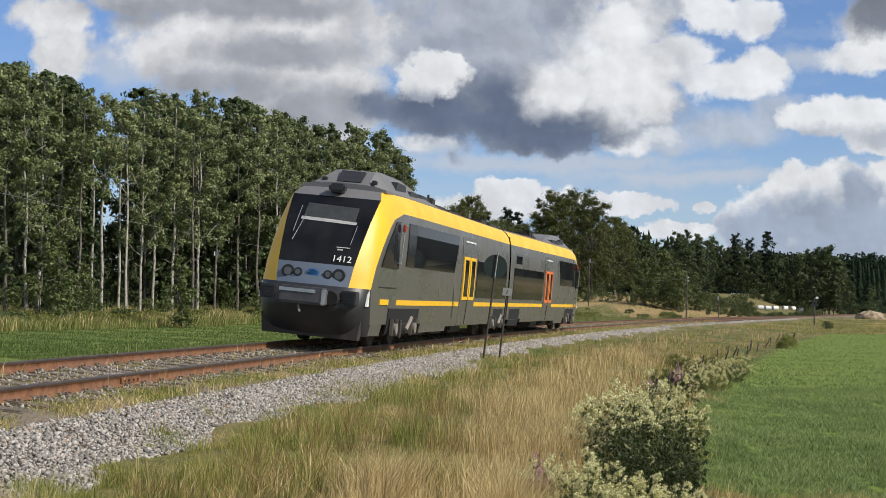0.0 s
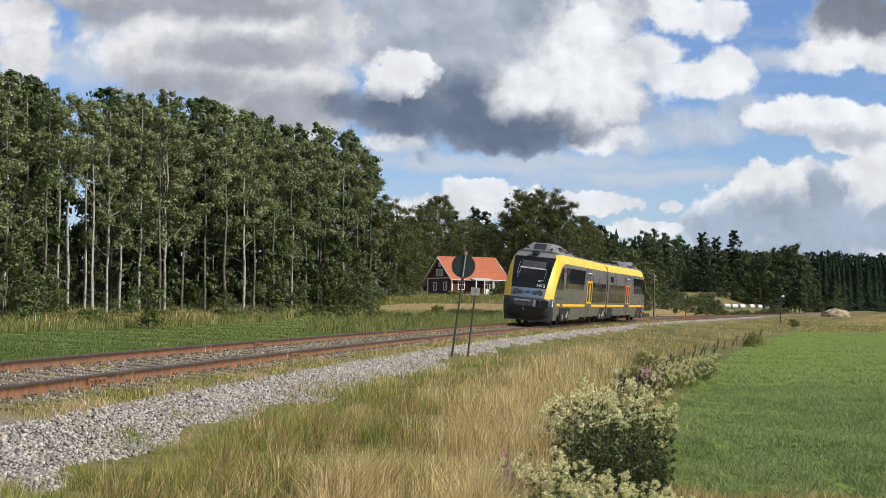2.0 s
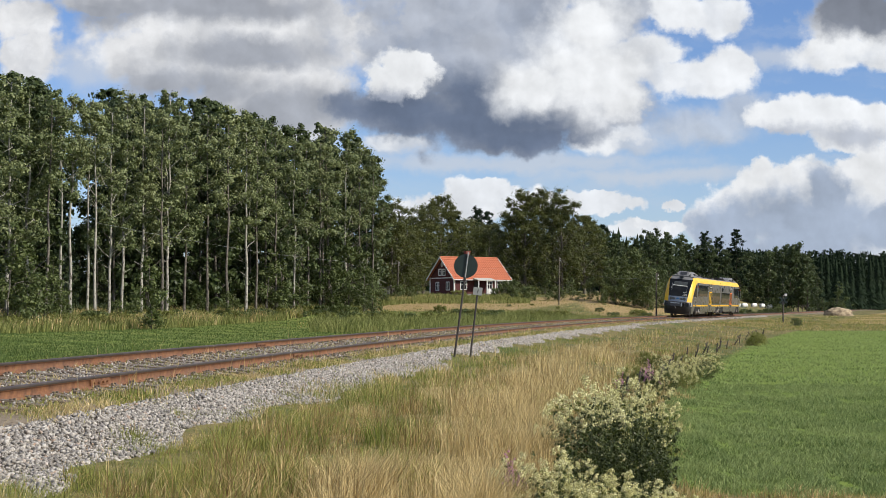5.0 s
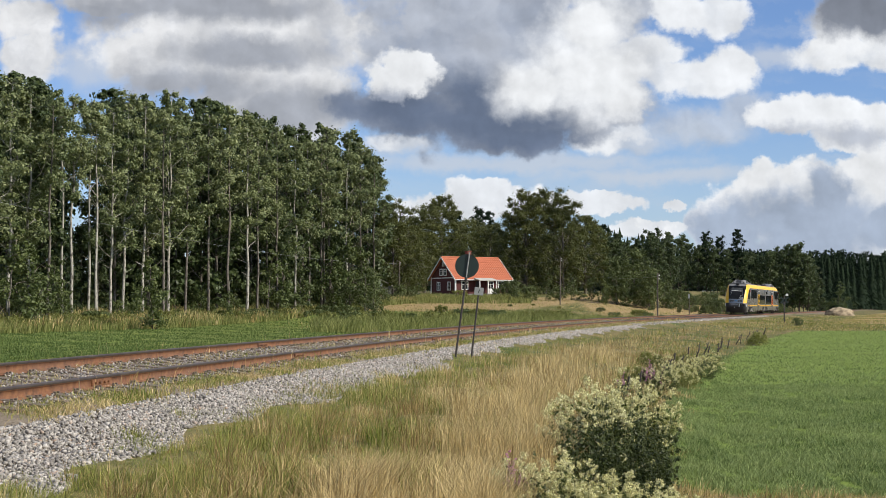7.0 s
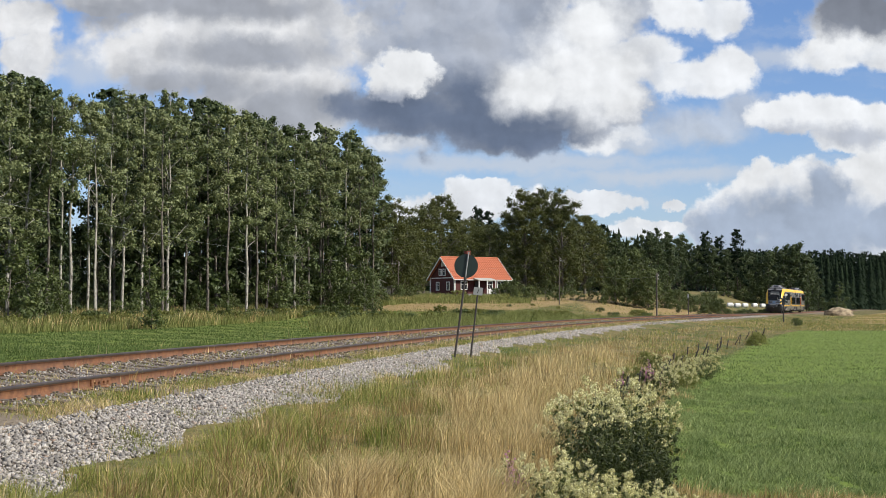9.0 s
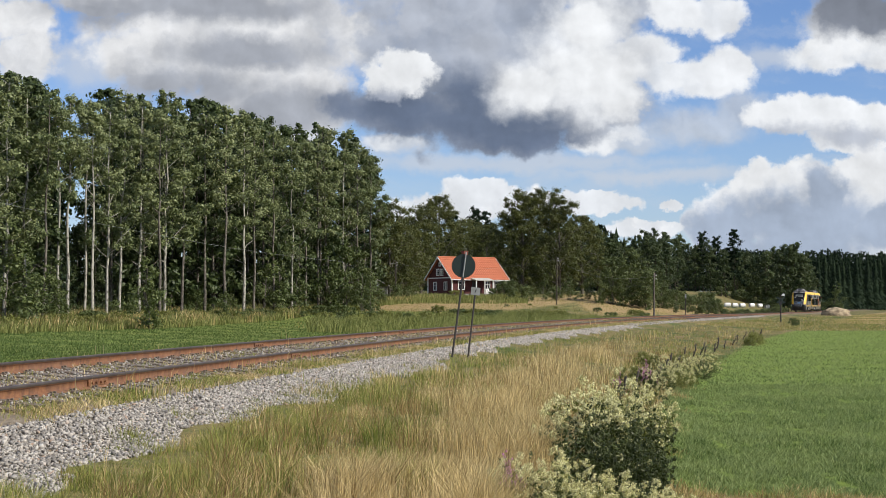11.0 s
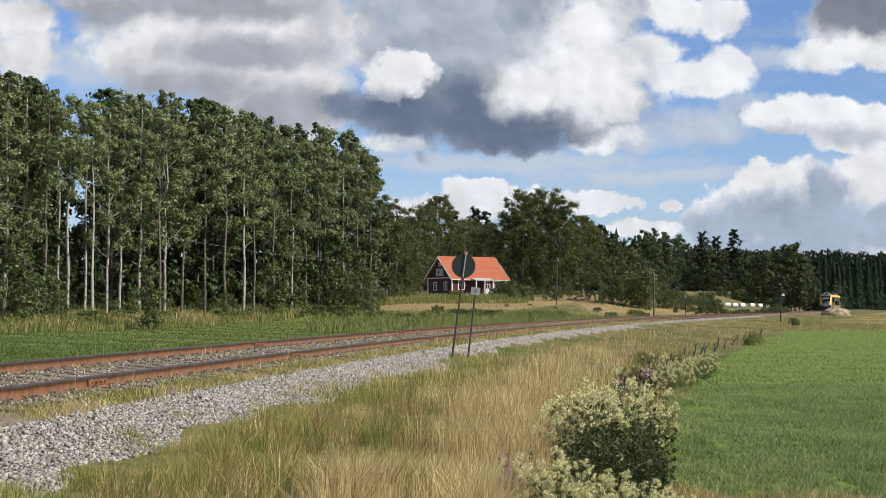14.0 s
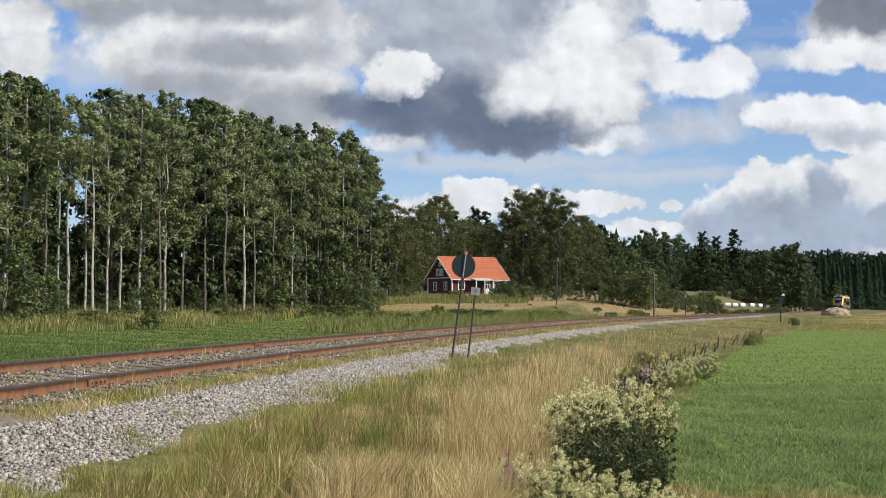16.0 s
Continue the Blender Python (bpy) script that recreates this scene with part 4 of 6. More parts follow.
        part("marker", bm, M_WHITE, car, "white triangular corner mark")
    bm = bmesh.new()
    solid(bm, [(-1.05, 0.2), (1.05, 0.2), (1.1, 0.62), (-1.1, 0.62)], 1.0, 1.25, "y")
    part("snow_plough", bm, M_UNDER, car, "dark snow plough")
    build_bogie(car, b1)
    if spec["inner_bogie"]:
        build_bogie(car, b2)
    # bellows at the joint
    bm = bmesh.new()
    for i in range(3):
        box(bm, 0, L + 0.02 + i * 0.03, 1.95, 2.5 - 0.06 * (i % 2), 0.025, 2.7 - 0.06 * (i % 2), 0.01)
    part("gangway_bellows", bm, M_RUBBER_AND_SHADE, car, "black rubber gangway bellows")
    bm = bmesh.new()
    solid(bm, [(-1.25, 0.6), (1.25, 0.6), (1.22, 3.1), (0.9, 3.46), (-0.9, 3.46), (-1.22, 3.1)], L - 0.06, L - 0.02, "y")
    part("end_wall", bm, M_DARK, car, "dark end wall")
    return car


plain_blind = plain("grey_blind_cloth", (0.1, 0.11, 0.115), 0.6)
M_LENS = plain("headlight_lens", (0.12, 0.125, 0.13), 0.12)
CARS = [build_car(dict(length=18.5, bogies=(4.0, 17.0), door=(10.4, 12.3), cab_window=(1.5, 3.0), high_window=(3.8, 9.7), low_window=(12.6, 18.0),
                       small_window=None, paint=M_YELLOW, paint_word="yellow", inner_bogie=True), "grey and yellow diesel railcar with yellow-framed door, running on the track"),
        build_car(dict(length=18.4, bogies=(4.2, 17.0), door=(9.6, 11.3), cab_window=(1.5, 2.8), high_window=(3.1, 8.0), low_window=(11.7, 17.7),
                       small_window=(16.3, 17.4), paint=M_ORANGE, paint_word="orange", inner_bogie=False), "grey and yellow diesel railcar with orange-framed door, coupled behind")]
# ---- trees and shrubs ----
M_ASPEN = leaf_mat("aspen_leaves", (0.06, 0.09, 0.028), (0.145, 0.185, 0.06), (0.37, 0.4, 0.19), 0.24)
M_MAPLE = leaf_mat("broad_leaves", (0.03, 0.044, 0.009), (0.072, 0.092, 0.02), (0.17, 0.175, 0.045))
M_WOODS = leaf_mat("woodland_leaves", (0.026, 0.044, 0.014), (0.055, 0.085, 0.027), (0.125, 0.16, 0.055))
# needle colour lowered to put the far forest's cloud shade into it
M_SPRUCE_SHADED = leaf_mat("shade_darkened_spruce_needles", (0.008, 0.017, 0.009), (0.015, 0.029, 0.014), (0.027, 0.044, 0.02), 0.1, 0.8)
M_SHRUB = leaf_mat("shrub_leaves", (0.045, 0.07, 0.018), (0.09, 0.125, 0.034), (0.17, 0.2, 0.065))
M_PALEBARK = bark("pale_aspen_bark", (0.38, 0.36, 0.31), (0.09, 0.08, 0.066), 0.38)
M_GREYBARK = bark("grey_bark", (0.17, 0.15, 0.125), (0.06, 0.05, 0.042), 0.42)
M_DARKBARK = bark("dark_bark", (0.08, 0.065, 0.052), (0.03, 0.025, 0.02), 0.42)


def leaf_cloud(centres, radii, per, size, rs, flat=0.75):
    """Small leaves, each a folded diamond, set in clumps."""
    n = len(centres)
    c = np.repeat(np.asarray(centres), per, 0)
    r = np.repeat(np.asarray(radii), per)
    u = rs.normal(size=(n * per, 3))
    u /= np.linalg.norm(u, axis=1)[:, None]
    rad = r * np.clip(0.25 + 0.6 * np.abs(rs.normal(0, 0.85, n * per)), 0.2, 1.75)
    p = c + u * rad[:, None] * np.array([1, 1, flat])
    nrm = u * 1.1 + rs.normal(size=u.shape) * 0.42 + np.array([0, 0, 0.3])
    nrm /= np.linalg.norm(nrm, axis=1)[:, None]
    a = np.cross(nrm, rs.normal(size=u.shape))
    a /= np.linalg.norm(a, axis=1)[:, None] + 1e-9
    b = np.cross(nrm, a)
    s = size * rs.uniform(0.6, 1.35, n * per)
    a, b = a * s[:, None], b * (s * 0.62)[:, None]
    v = np.stack([p - a, p + b + nrm * (s * 0.12)[:, None], p + a, p - b + nrm * (s * 0.12)[:, None]], 1).reshape(-1, 3)
    k = np.arange(n * per)[:, None] * 4
    f = np.concatenate([k + np.array([0, 1, 2]), k + np.array([0, 2, 3])], 1).reshape(-1, 3)
    return v, f


def limb_mesh(bm, a, b, r1, r2, bend, rng, sides=6, steps=4):
    a, b = Vector(a), Vector(b)
    pts = []
    for i in range(steps + 1):
        t = i / steps
        p = a.lerp(b, t) + Vector((rng.uniform(-1, 1), rng.uniform(-1, 1), 0)) * bend * (t * (1 - t) * 4)
        pts.append((p, r1 + (r2 - r1) * t))
    rings = []
    for i, (p, r) in enumerate(pts):
        d = (pts[min(i + 1, steps)][0] - pts[max(i - 1, 0)][0]).normalized()
        x = d.orthogonal().normalized()
        y = d.cross(x)
        rings.append([bm.verts.new(p + (x * math.cos(t) + y * math.sin(t)) * r) for t in [k * 6.2832 / sides for k in range(sides)]])
    for q, w in zip(rings, rings[1:]):
        for k in range(sides):
            f = bm.faces.new((q[k], q[(k + 1) % sides], w[(k + 1) % sides], w[k]))
            f.smooth = True
    bm.faces.new(rings[-1])
    return [p for p, _ in pts]


def tall_tree(name, H, crown_from, wide, seed, leaves, barkmat, clumps=60, per=70, size=0.2, shape="column", label="", category="tree"):
    """A tree with a tapered trunk, limbs and a crown of leaf clumps."""
    rng, rs = random.Random(seed), np.random.RandomState(seed)
    ob = thing(name, pose(0, -900, 0), label, category)
    bm = bmesh.new()
    lean = (rng.uniform(-0.5, 0.5), rng.uniform(-0.5, 0.5))
    r0 = 0.0078 * H if shape != "round" else 0.02 * H
    spine = limb_mesh(bm, (0, 0, -0.3), (lean[0], lean[1], H * 0.96), r0, 0.03, 0.14, rng, 8, 8)
    def on_trunk(z):
        t = min(max(z / (H * 0.96), 0), 1) * 8
        i = min(int(t), 7)
        return spine[i].lerp(spine[i + 1], t - i)
    centres, radii = [], []
    lobes = max(clumps // (3 if shape == "round" else 4), 6)
    for i in range(lobes):
        t = (i + rng.random()) / lobes
        z = H * (crown_from + (1 - crown_from) * t)
        if shape == "column":
            R = wide * (0.5 + 0.6 * math.sin(min(t * 1.15 + 0.1, 1) * math.pi) ** 0.8) * (1 - 0.75 * max(0, t - 0.72) / 0.28)
        elif shape == "round":
            R = wide * math.sqrt(max(0.06, 1 - (2 * t - 0.85) ** 2 * 0.8))
        else:
            R = wide * (1 - t) ** 0.75 + 0.15
        ang = i * 2.4 + rng.uniform(-0.6, 0.6)
        rad = R * rng.uniform(0.35, 1.0)
        heart = on_trunk(z) + Vector((math.cos(ang) * rad, math.sin(ang) * rad, rng.uniform(-0.4, 0.4)))
        root = on_trunk(max(z - rad * rng.uniform(0.6, 1.1), H * crown_from * 0.8))
        limb_mesh(bm, root, heart, r0 * 0.3 * (1 - t * 0.6), 0.02, 0.25, rng, 5, 3)
        big = (0.5 + 0.22 * wide) * rng.uniform(0.7, 1.25) * (1 - 0.35 * max(0, t - 0.7) / 0.3)
        for k in range(4):
            off = Vector((rng.gauss(0, 1), rng.gauss(0, 1), rng.gauss(0, 0.75))).normalized() * big * rng.uniform(0.3, 1.35)
            c = heart + off
            centres.append(c[:])
            radii.append(big * rng.uniform(0.4, 0.8))
            if k < 2:
                limb_mesh(bm, heart, c, r0 * 0.1, 0.01, 0.1, rng, 3, 2)
    # a few bare lower twigs
    for i in range(5):
        z = H * rng.uniform(0.15, crown_from)
        ang = rng.random() * 6.283
        a = on_trunk(z)
        limb_mesh(bm, a, a + Vector((math.cos(ang), math.sin(ang), 0.5)) * rng.uniform(0.5, 1.4), 0.03, 0.008, 0.1, rng, 3, 2)
    part("trunk", bm, barkmat, ob)
    v, f = leaf_cloud(centres, radii, per, size, rs)
    crown = new("crown", quick_mesh("crown", v, f, leaves))
    crown.parent = ob
    return ob


def spruce(name, H, wide, seed, label, mat=None):
    """A conifer with whorls of drooping boughs."""
    rng, rs = random.Random(seed), np.random.RandomState(seed)
    ob = thing(name, pose(0, -900, 0), label, "conifer")
    bm = bmesh.new()
    limb_mesh(bm, (0, 0, -0.3), (0, 0, H * 0.95), 0.012 * H, 0.02, 0.05, rng, 7, 6)
    part("trunk", bm, M_DARKBARK, ob)
    vs, fs = [], []
    pts, rad = [], []
    jag_cone(vs, fs, 0, 0, 0, H, wide, rng, 15, 9)
    for i in range(230):
        t = 0.06 + 0.82 * rng.random() ** 1.25
        R, a = (wide * (1 - t) ** 0.8 + 0.1) * rng.uniform(0.75, 1.1), rng.random() * 6.283
        pts.append((math.cos(a) * R, math.sin(a) * R, H * t - 0.15 * R))
        rad.append(0.12 + 0.2 * (1 - t))
    v, f = leaf_cloud(pts, rad, 7, 0.15, rs, 0.5)
    n = len(vs)
    crown = new("crown", quick_mesh("crown", np.concatenate([np.array(vs), v]), np.concatenate([np.array(fs), f + n]), mat or M_SPRUCE_SHADED))
    crown.parent = ob
    return ob


def jag_cone(vs, fs, x, y, z, H, wide, rng, layers, spikes):
    """Stacked drooping whorls with jagged rims, which narrow to a tip."""
    for i in range(layers):
        t = 0.04 + 0.92 * i / layers
        R = (wide * (1 - t) ** 0.85 + 0.08) * rng.uniform(0.62, 1.1)
        a0 = rng.random() * 6.283
        top = len(vs)
        vs.append((x, y, z + H * min(t + 1.9 / layers, 1.0)))
        for k in range(2 * spikes):
            r = R * (rng.uniform(0.55, 1.3) if k % 2 else rng.uniform(0.35, 0.7))
            a = a0 + (k + rng.uniform(-0.3, 0.3)) * math.pi / spikes
            vs.append((x + math.cos(a) * r, y + math.sin(a) * r, z + H * t - (0.3 * r if k % 2 else 0) + rng.uniform(-0.1, 0.1) * R))
        for k in range(2 * spikes):
            fs.append((top, top + 1 + k, top + 1 + (k + 1) % (2 * spikes)))


def shrub(name, H, wide, seed, leaves, label, clumps=26, per=90, size=0.09, category="shrub"):
    rng, rs = random.Random(seed), np.random.RandomState(seed)
    ob = thing(name, pose(0, -900, 0), label, category)
    bm = bmesh.new()
    centres, radii = [], []
    for i in range(clumps):
        ang, rad, t = rng.random() * 6.283, wide * math.sqrt(rng.random()), rng.uniform(0.15, 0.9)
        c = (math.cos(ang) * rad * (1 - 0.5 * t), math.sin(ang) * rad * (1 - 0.5 * t), H * t)
        centres.append(c)
        radii.append(rng.uniform(0.16, 0.3) * min(H, wide * 1.6))
        if i % 2 == 0:
            limb_mesh(bm, (c[0] * 0.15, c[1] * 0.15, -0.1), c, 0.02 * H, 0.006, 0.05, rng, 4, 3)
    part("stem", bm, M_GREYBARK, ob)
    v, f = leaf_cloud(centres, radii, per, size, rs)
    crown = new("foliage", quick_mesh("foliage", v, f, leaves))
    crown.parent = ob
    return ob


def spread(protos, spots, group="", rng=None):
    """Copies of the kinds at (x, y, scale) and the first ones moved too."""
    used = set()
    for i, (x, y, h) in enumerate(spots):
        k = rng.randrange(len(protos))
        ob, own = protos[k]
        sc = h / own
        m = pose(x, y, tz(x, y), 0, 0, rng.uniform(0, 360))
        if k in used:
            ob = copy_thing(ob, m)
        else:
            used.add(k)
            ob.matrix_world = m
        ob.scale = (sc * rng.uniform(0.9, 1.1), sc * rng.uniform(0.9, 1.1), sc)
        tagged(ob, group=group)
    for k, (ob, _) in enumerate(protos):
        if k not in used:
            for o in list(ob.children_recursive) + [ob]:
                bpy.data.objects.remove(o)


def px(u, y):
    """The place seen at this column when y metres away, as first laid out."""
    return (u - 784) / 2500 * y


def behind_line(u, y):
    """Far enough off to stand beyond the track in this direction."""
    return max(y, float(np.interp(u, [1290, 1340, 1393, 1429, 1456, 1476, 1506, 1570], [150, 205, 250, 292, 335, 375, 455, 560])))


def build_woods():
    rng = random.Random(21)
    aspens = [(tall_tree("aspen_tree", 20, (0.32, 0.46, 0.4, 0.52, 0.36, 0.44)[i], (2.4, 1.9, 2.5, 2.0, 1.8, 2.3)[i], 30 + i, M_ASPEN, (M_PALEBARK, M_GREYBARK)[i % 2], (75, 55, 75, 50, 60, 65)[i], 120, 0.115, "column",
                         ("tall aspen with pale slender trunk and high grey-green crown", "tall aspen with grey slender trunk and high grey-green crown")[i % 2]), 20) for i in range(6)]
    bare = [(tall_tree("aspen_tree", 20, 0.64, 2.2, 38 + i, M_ASPEN, M_PALEBARK, 45, 120, 0.115, "column", "tall aspen with long bare pale trunk under a high crown"), 20) for i in range(2)]
    edge_y = lambda u: float(np.interp(u, [-150, 0, 150, 400, 600, 690], [92, 106, 118, 142, 166, 186]))
    top_v = lambda u: float(np.interp(u, [-150, 0, 60, 150, 230, 300, 370, 440, 520, 600, 650, 690], [85, 118, 134, 148, 172, 180, 184, 206, 230, 242, 280, 345]))
    spots = []
    for u in (-95, -52, -14, 8, 44, 76, 120, 150, 189, 211, 246, 284, 322, 362, 398, 431, 449, 486, 517, 542, 563, 580, 606, 634, 655):
        y = edge_y(u) + rng.uniform(-2, 5)
        spots.append((px(u, y), y, (543 - top_v(u) + rng.uniform(-24, 14)) / 2500 * y + 1.2))
    spots.append((px(291, 134), 134, (543 - 156) / 2500 * 134 + 1.2))
    gap = lambda p: 88 < 784 + p[0] / p[1] * 2500 < 180
    spread(aspens, [p for p in spots if not gap(p)], "aspens along the wood's edge", rng)
    spread(bare, [p for p in spots if gap(p)] + [(px(165, 119), 119, 18.5), (px(104, 116), 116, 18.4)], "aspens along the wood's edge", rng)
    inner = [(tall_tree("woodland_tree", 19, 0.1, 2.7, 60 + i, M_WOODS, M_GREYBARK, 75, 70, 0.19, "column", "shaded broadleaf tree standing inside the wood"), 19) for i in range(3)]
    spots = []
    for row, back in enumerate((9, 19, 32, 46)):
        for i in range(22 + row * 2):
            u = -130 + (i + rng.random()) * (790 / (22 + row * 2))
            y = edge_y(u) + back + rng.uniform(-3, 4)
            v = top_v(u) + 2 + row * 4 + rng.uniform(-12, 26)
            if 95 < u < 180:
                v = max(v, 400 + rng.uniform(0, 30))
            spots.append((px(u, y), y, (543 - v) / 2500 * y + 1.0))
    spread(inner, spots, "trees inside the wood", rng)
    pines = [(spruce("spruce_tree", 16, 2.6, 80 + i, "dark green spruce tree among broadleaf trees"), 16) for i in range(2)]
    spots = []
    for u in (30, 100, 250, 290, 340, 470, 530, 590, 640):
        y = edge_y(u) + rng.uniform(14, 30)
        spots.append((px(u, y), y, rng.uniform(9, 15)))
    # behind the farmhouse and on to the right
    for i in range(95):
        u = 690 + (i + rng.random()) * 9.4
        y = behind_line(u, rng.uniform(350, 410)) + rng.uniform(0, 20)
        v = np.interp(u, [690, 760, 900, 1040, 1110, 1200, 1240, 1290, 1350, 1430, 1580], [372, 385, 388, 380, 402, 412, 428, 428, 442, 446, 446]) + rng.uniform(2, 26)
        spots.append((px(u, y), y, (543 - v) / 2500 * y + 0.9 - tz(px(u, y), y)))
    spread(pines, spots, "spruces of the far wood", rng)
    pine = [(tall_tree("pine_tree", 18, 0.2, 2.8, 88 + i, M_SPRUCE_SHADED, M_DARKBARK, 100, 60, 0.2, "cone", "dark old pine with ragged crown above the wood"), 18) for i in range(2)]
    spots = []
    for u, v in ((1301, 404), (1244, 410), (1268, 418), (1060, 396), (1040, 384), (798, 372), (838, 368), (862, 372)):
        y = 322.0
        spots.append((px(u, y), y, (543 - v) / 2500 * y + 0.9 - tz(px(u, y), y)))
    spread(pine, spots, "pines above the far wood", rng)
    # undergrowth at the wood's edge
    bushes = [(shrub("undergrowth_shrub", 2.4, 1.3, 100 + i, M_SHRUB, "leafy green shrub at the wood's edge", 30, 70, 0.085), 2.4) for i in range(3)]
    spots = []
    for i in range(62):
        u = -120 + (i + rng.random()) * 13.1
        y = edge_y(min(u, 690)) + rng.uniform(1, 15)
        spots.append((px(u, y), y, rng.choice((0.8, 1.0, 1.3, 1.8, 2.6))))
    young = [(tall_tree("sapling", 5, 0.06, 1.15, 160 + i, M_SHRUB, M_GREYBARK, 46, 60, 0.095, "column", "young leafy tree with green crown to the ground"), 5) for i in range(3)]
    small = [(px(265, 106), 106, 5.4), (px(398, 132), 132, 2.9), (px(640, 165), 165, 5.5), (px(655, 160), 160, 4.5), (px(8, 101), 101, 6.6), (px(42, 104), 104, 6.0), (px(78, 108), 108, 4.6), 
             (px(468, 151), 151, 6.2), (px(498, 153), 153, 6.8), (px(524, 157), 157, 5.4), (px(585, 164), 164, 7.0), (px(612, 168), 168, 8.0), (px(632, 172), 172, 7.4)]
    for i in range(46):
        u = -120 + (i + rng.random()) * 17
        y = edge_y(u) + rng.uniform(8, 30)
        small.append((px(u, y), y, rng.uniform(2.5, 6.5)))
    for u, y, h in ((905, 205, 3.0), (930, 200, 2.6), (960, 205, 3.5), (985, 205, 2.0), (1010, 205, 3.6), (1040, 210, 3.2), (1070, 215, 3.6), (1060, 202, 3.4),
                    (1075, 150, 1.1), (1050, 148, 0.8), (1085, 152, 1.0), (1140, 150, 1.3), (1165, 152, 1.0), (1180, 215, 4.5), (1195, 218, 3.4), (700, 200, 2.4), (720, 205, 2.0), (735, 212, 3.0),
                    (872, 224, 1.6), (888, 222, 2.4), (896, 219, 2.7), (905, 228, 2.6), (1402, 130, 0.8), (1410, 131, 0.55), (1475, 385, 7.5), (1500, 460, 5.6), (1560, 570, 9.0), (1540, 540, 6.0), (1450, 340, 3.5)):
        (small if h > 2.8 else spots).append((px(u, y), y, h))
    leafy = [(tall_tree("hazel_bush", 7, 0.04, 3.0, 170 + i, M_SHRUB, M_GREYBARK, 90, 90, 0.12, "round", "large rounded leafy green bush at the meadow's edge", "bush"), 7) for i in range(2)]
    spread(leafy, [(px(1085, 205), 205, 6.2), (px(1118, 208), 208, 7.6), (px(1142, 204), 204, 5.0), (px(1172, 214), 214, 3.6)], "rounded bushes", rng)
    spread(young, small, "young trees", rng)
    for i in range(40):
        u = 1170 + (i + rng.random()) * 7.5
        y = rng.uniform(225, 250) if u < 1275 else rng.uniform(308, 316)
        if u < 1375:
            spots.append((px(u, y), y, rng.uniform(1.2, 2.8)))
    for i in range(46):
        u = 1180 + (i + rng.random()) * 4.6
        y = rng.uniform(205, 240)
        spots.append((px(u, y), y, rng.uniform(0.7, 1.5)))
    spread(bushes, spots, "shrubs", rng)
    # broad trees round the farmhouse
    broad = [(tall_tree("broadleaf_tree", 18, 0.14, 6.0, 120 + i, M_MAPLE, M_GREYBARK, 170, 130, 0.145, "round", "broad spreading maple with dense yellow-green crown"), 18) for i in range(2)]
    spots = []
    for u, v, y in ((925, 345, 248), (990, 352, 236), (958, 340, 252), (775, 352, 258), (745, 372, 250), (905, 385, 262), (1030, 385, 252), (690, 362, 205), (712, 400, 212), (818, 392, 290), (860, 398, 290)):
        spots.append((px(u, y), y, (543 - v) / 2500 * y + 0.9 - tz(px(u, y), y)))
    spread(broad, spots, "broad trees round the farmhouse", rng)
    far = [(tall_tree("field_edge_tree", 15, 0.12, 2.1 + 0.3 * i, 140 + i, M_WOODS, M_DARKBARK, 64, 80, 0.2, "column", "dark green tree of the far wood's edge"), 15) for i in range(3)]
    spots = []
    for i in range(64):
        u = 1040 + (i + rng.random()) * 6.3
        y = behind_line(u, rng.uniform(252, 285) if u < 1190 else rng.uniform(312, 345))
        v = np.interp(u, [1040, 1075, 1110, 1150, 1200, 1235, 1290, 1340, 1380, 1410, 1445], [392, 415, 420, 408, 412, 425, 440, 446, 440, 432, 470]) + rng.uniform(0, 18)
        spots.append((px(u, y), y, (543 - v) / 2500 * y + 0.9 - tz(px(u, y), y)))
    for u, v in ((1120, 455), (1130, 460), (1160, 440), (1395, 436), (1408, 432), (1425, 452), (1380, 450)):
        y = behind_line(u, 246 if u < 1190 else 310)
        spots.append((px(u, y), y, (543 - v) / 2500 * y + 0.9 - tz(px(u, y), y)))
    spread(far, spots, "trees of the far wood's edge", rng)


build_woods()


def far_forest():
    """The dark wooded ridge on the horizon, all of it one mass of small conifers."""
    rng = random.Random(5)
    vs, fs = [], []
    pts, rad = [], []
    for i in range(760):
        az = rng.uniform(-0.6, 0.7) if i < 260 else rng.uniform(0.2, 0.42)
        y = rng.uniform(575, 740)
        x = az * y
        z = tz(x, y) - 3
        H = (25 if az > 0.2 else 21) * y / 600 * (1.0 - 0.34 * rng.random() ** 0.7) + 0.9 - tz(x, y) + 3
        wide = H * rng.uniform(0.12, 0.3)
        jag_cone(vs, fs, x, y, z, H, wide, rng, 11, 6)
        for k in range(55):
            t = 0.3 + 0.68 * rng.random()
            R, a = (wide * (1 - t) ** 0.6 + 0.2) * rng.uniform(0.8, 1.2), rng.random() * 6.283
            pts.append((x + math.cos(a) * R, y + math.sin(a) * R, z + H * t))
            rad.append(1.25)
    v, f = leaf_cloud(pts, rad, 6, 0.5, np.random.RandomState(6), 0.5)
    n = len(vs)
    vs, fs = np.concatenate([np.array(vs), v]), np.concatenate([np.array(fs), f + n])
    tagged(new("far_forest", quick_mesh("far_forest", np.array(vs), np.array(fs), M_SPRUCE_SHADED)), "dense spruce forest on the horizon, cloud shade in its dark colour", "forest", kind="stuff")


far_forest()
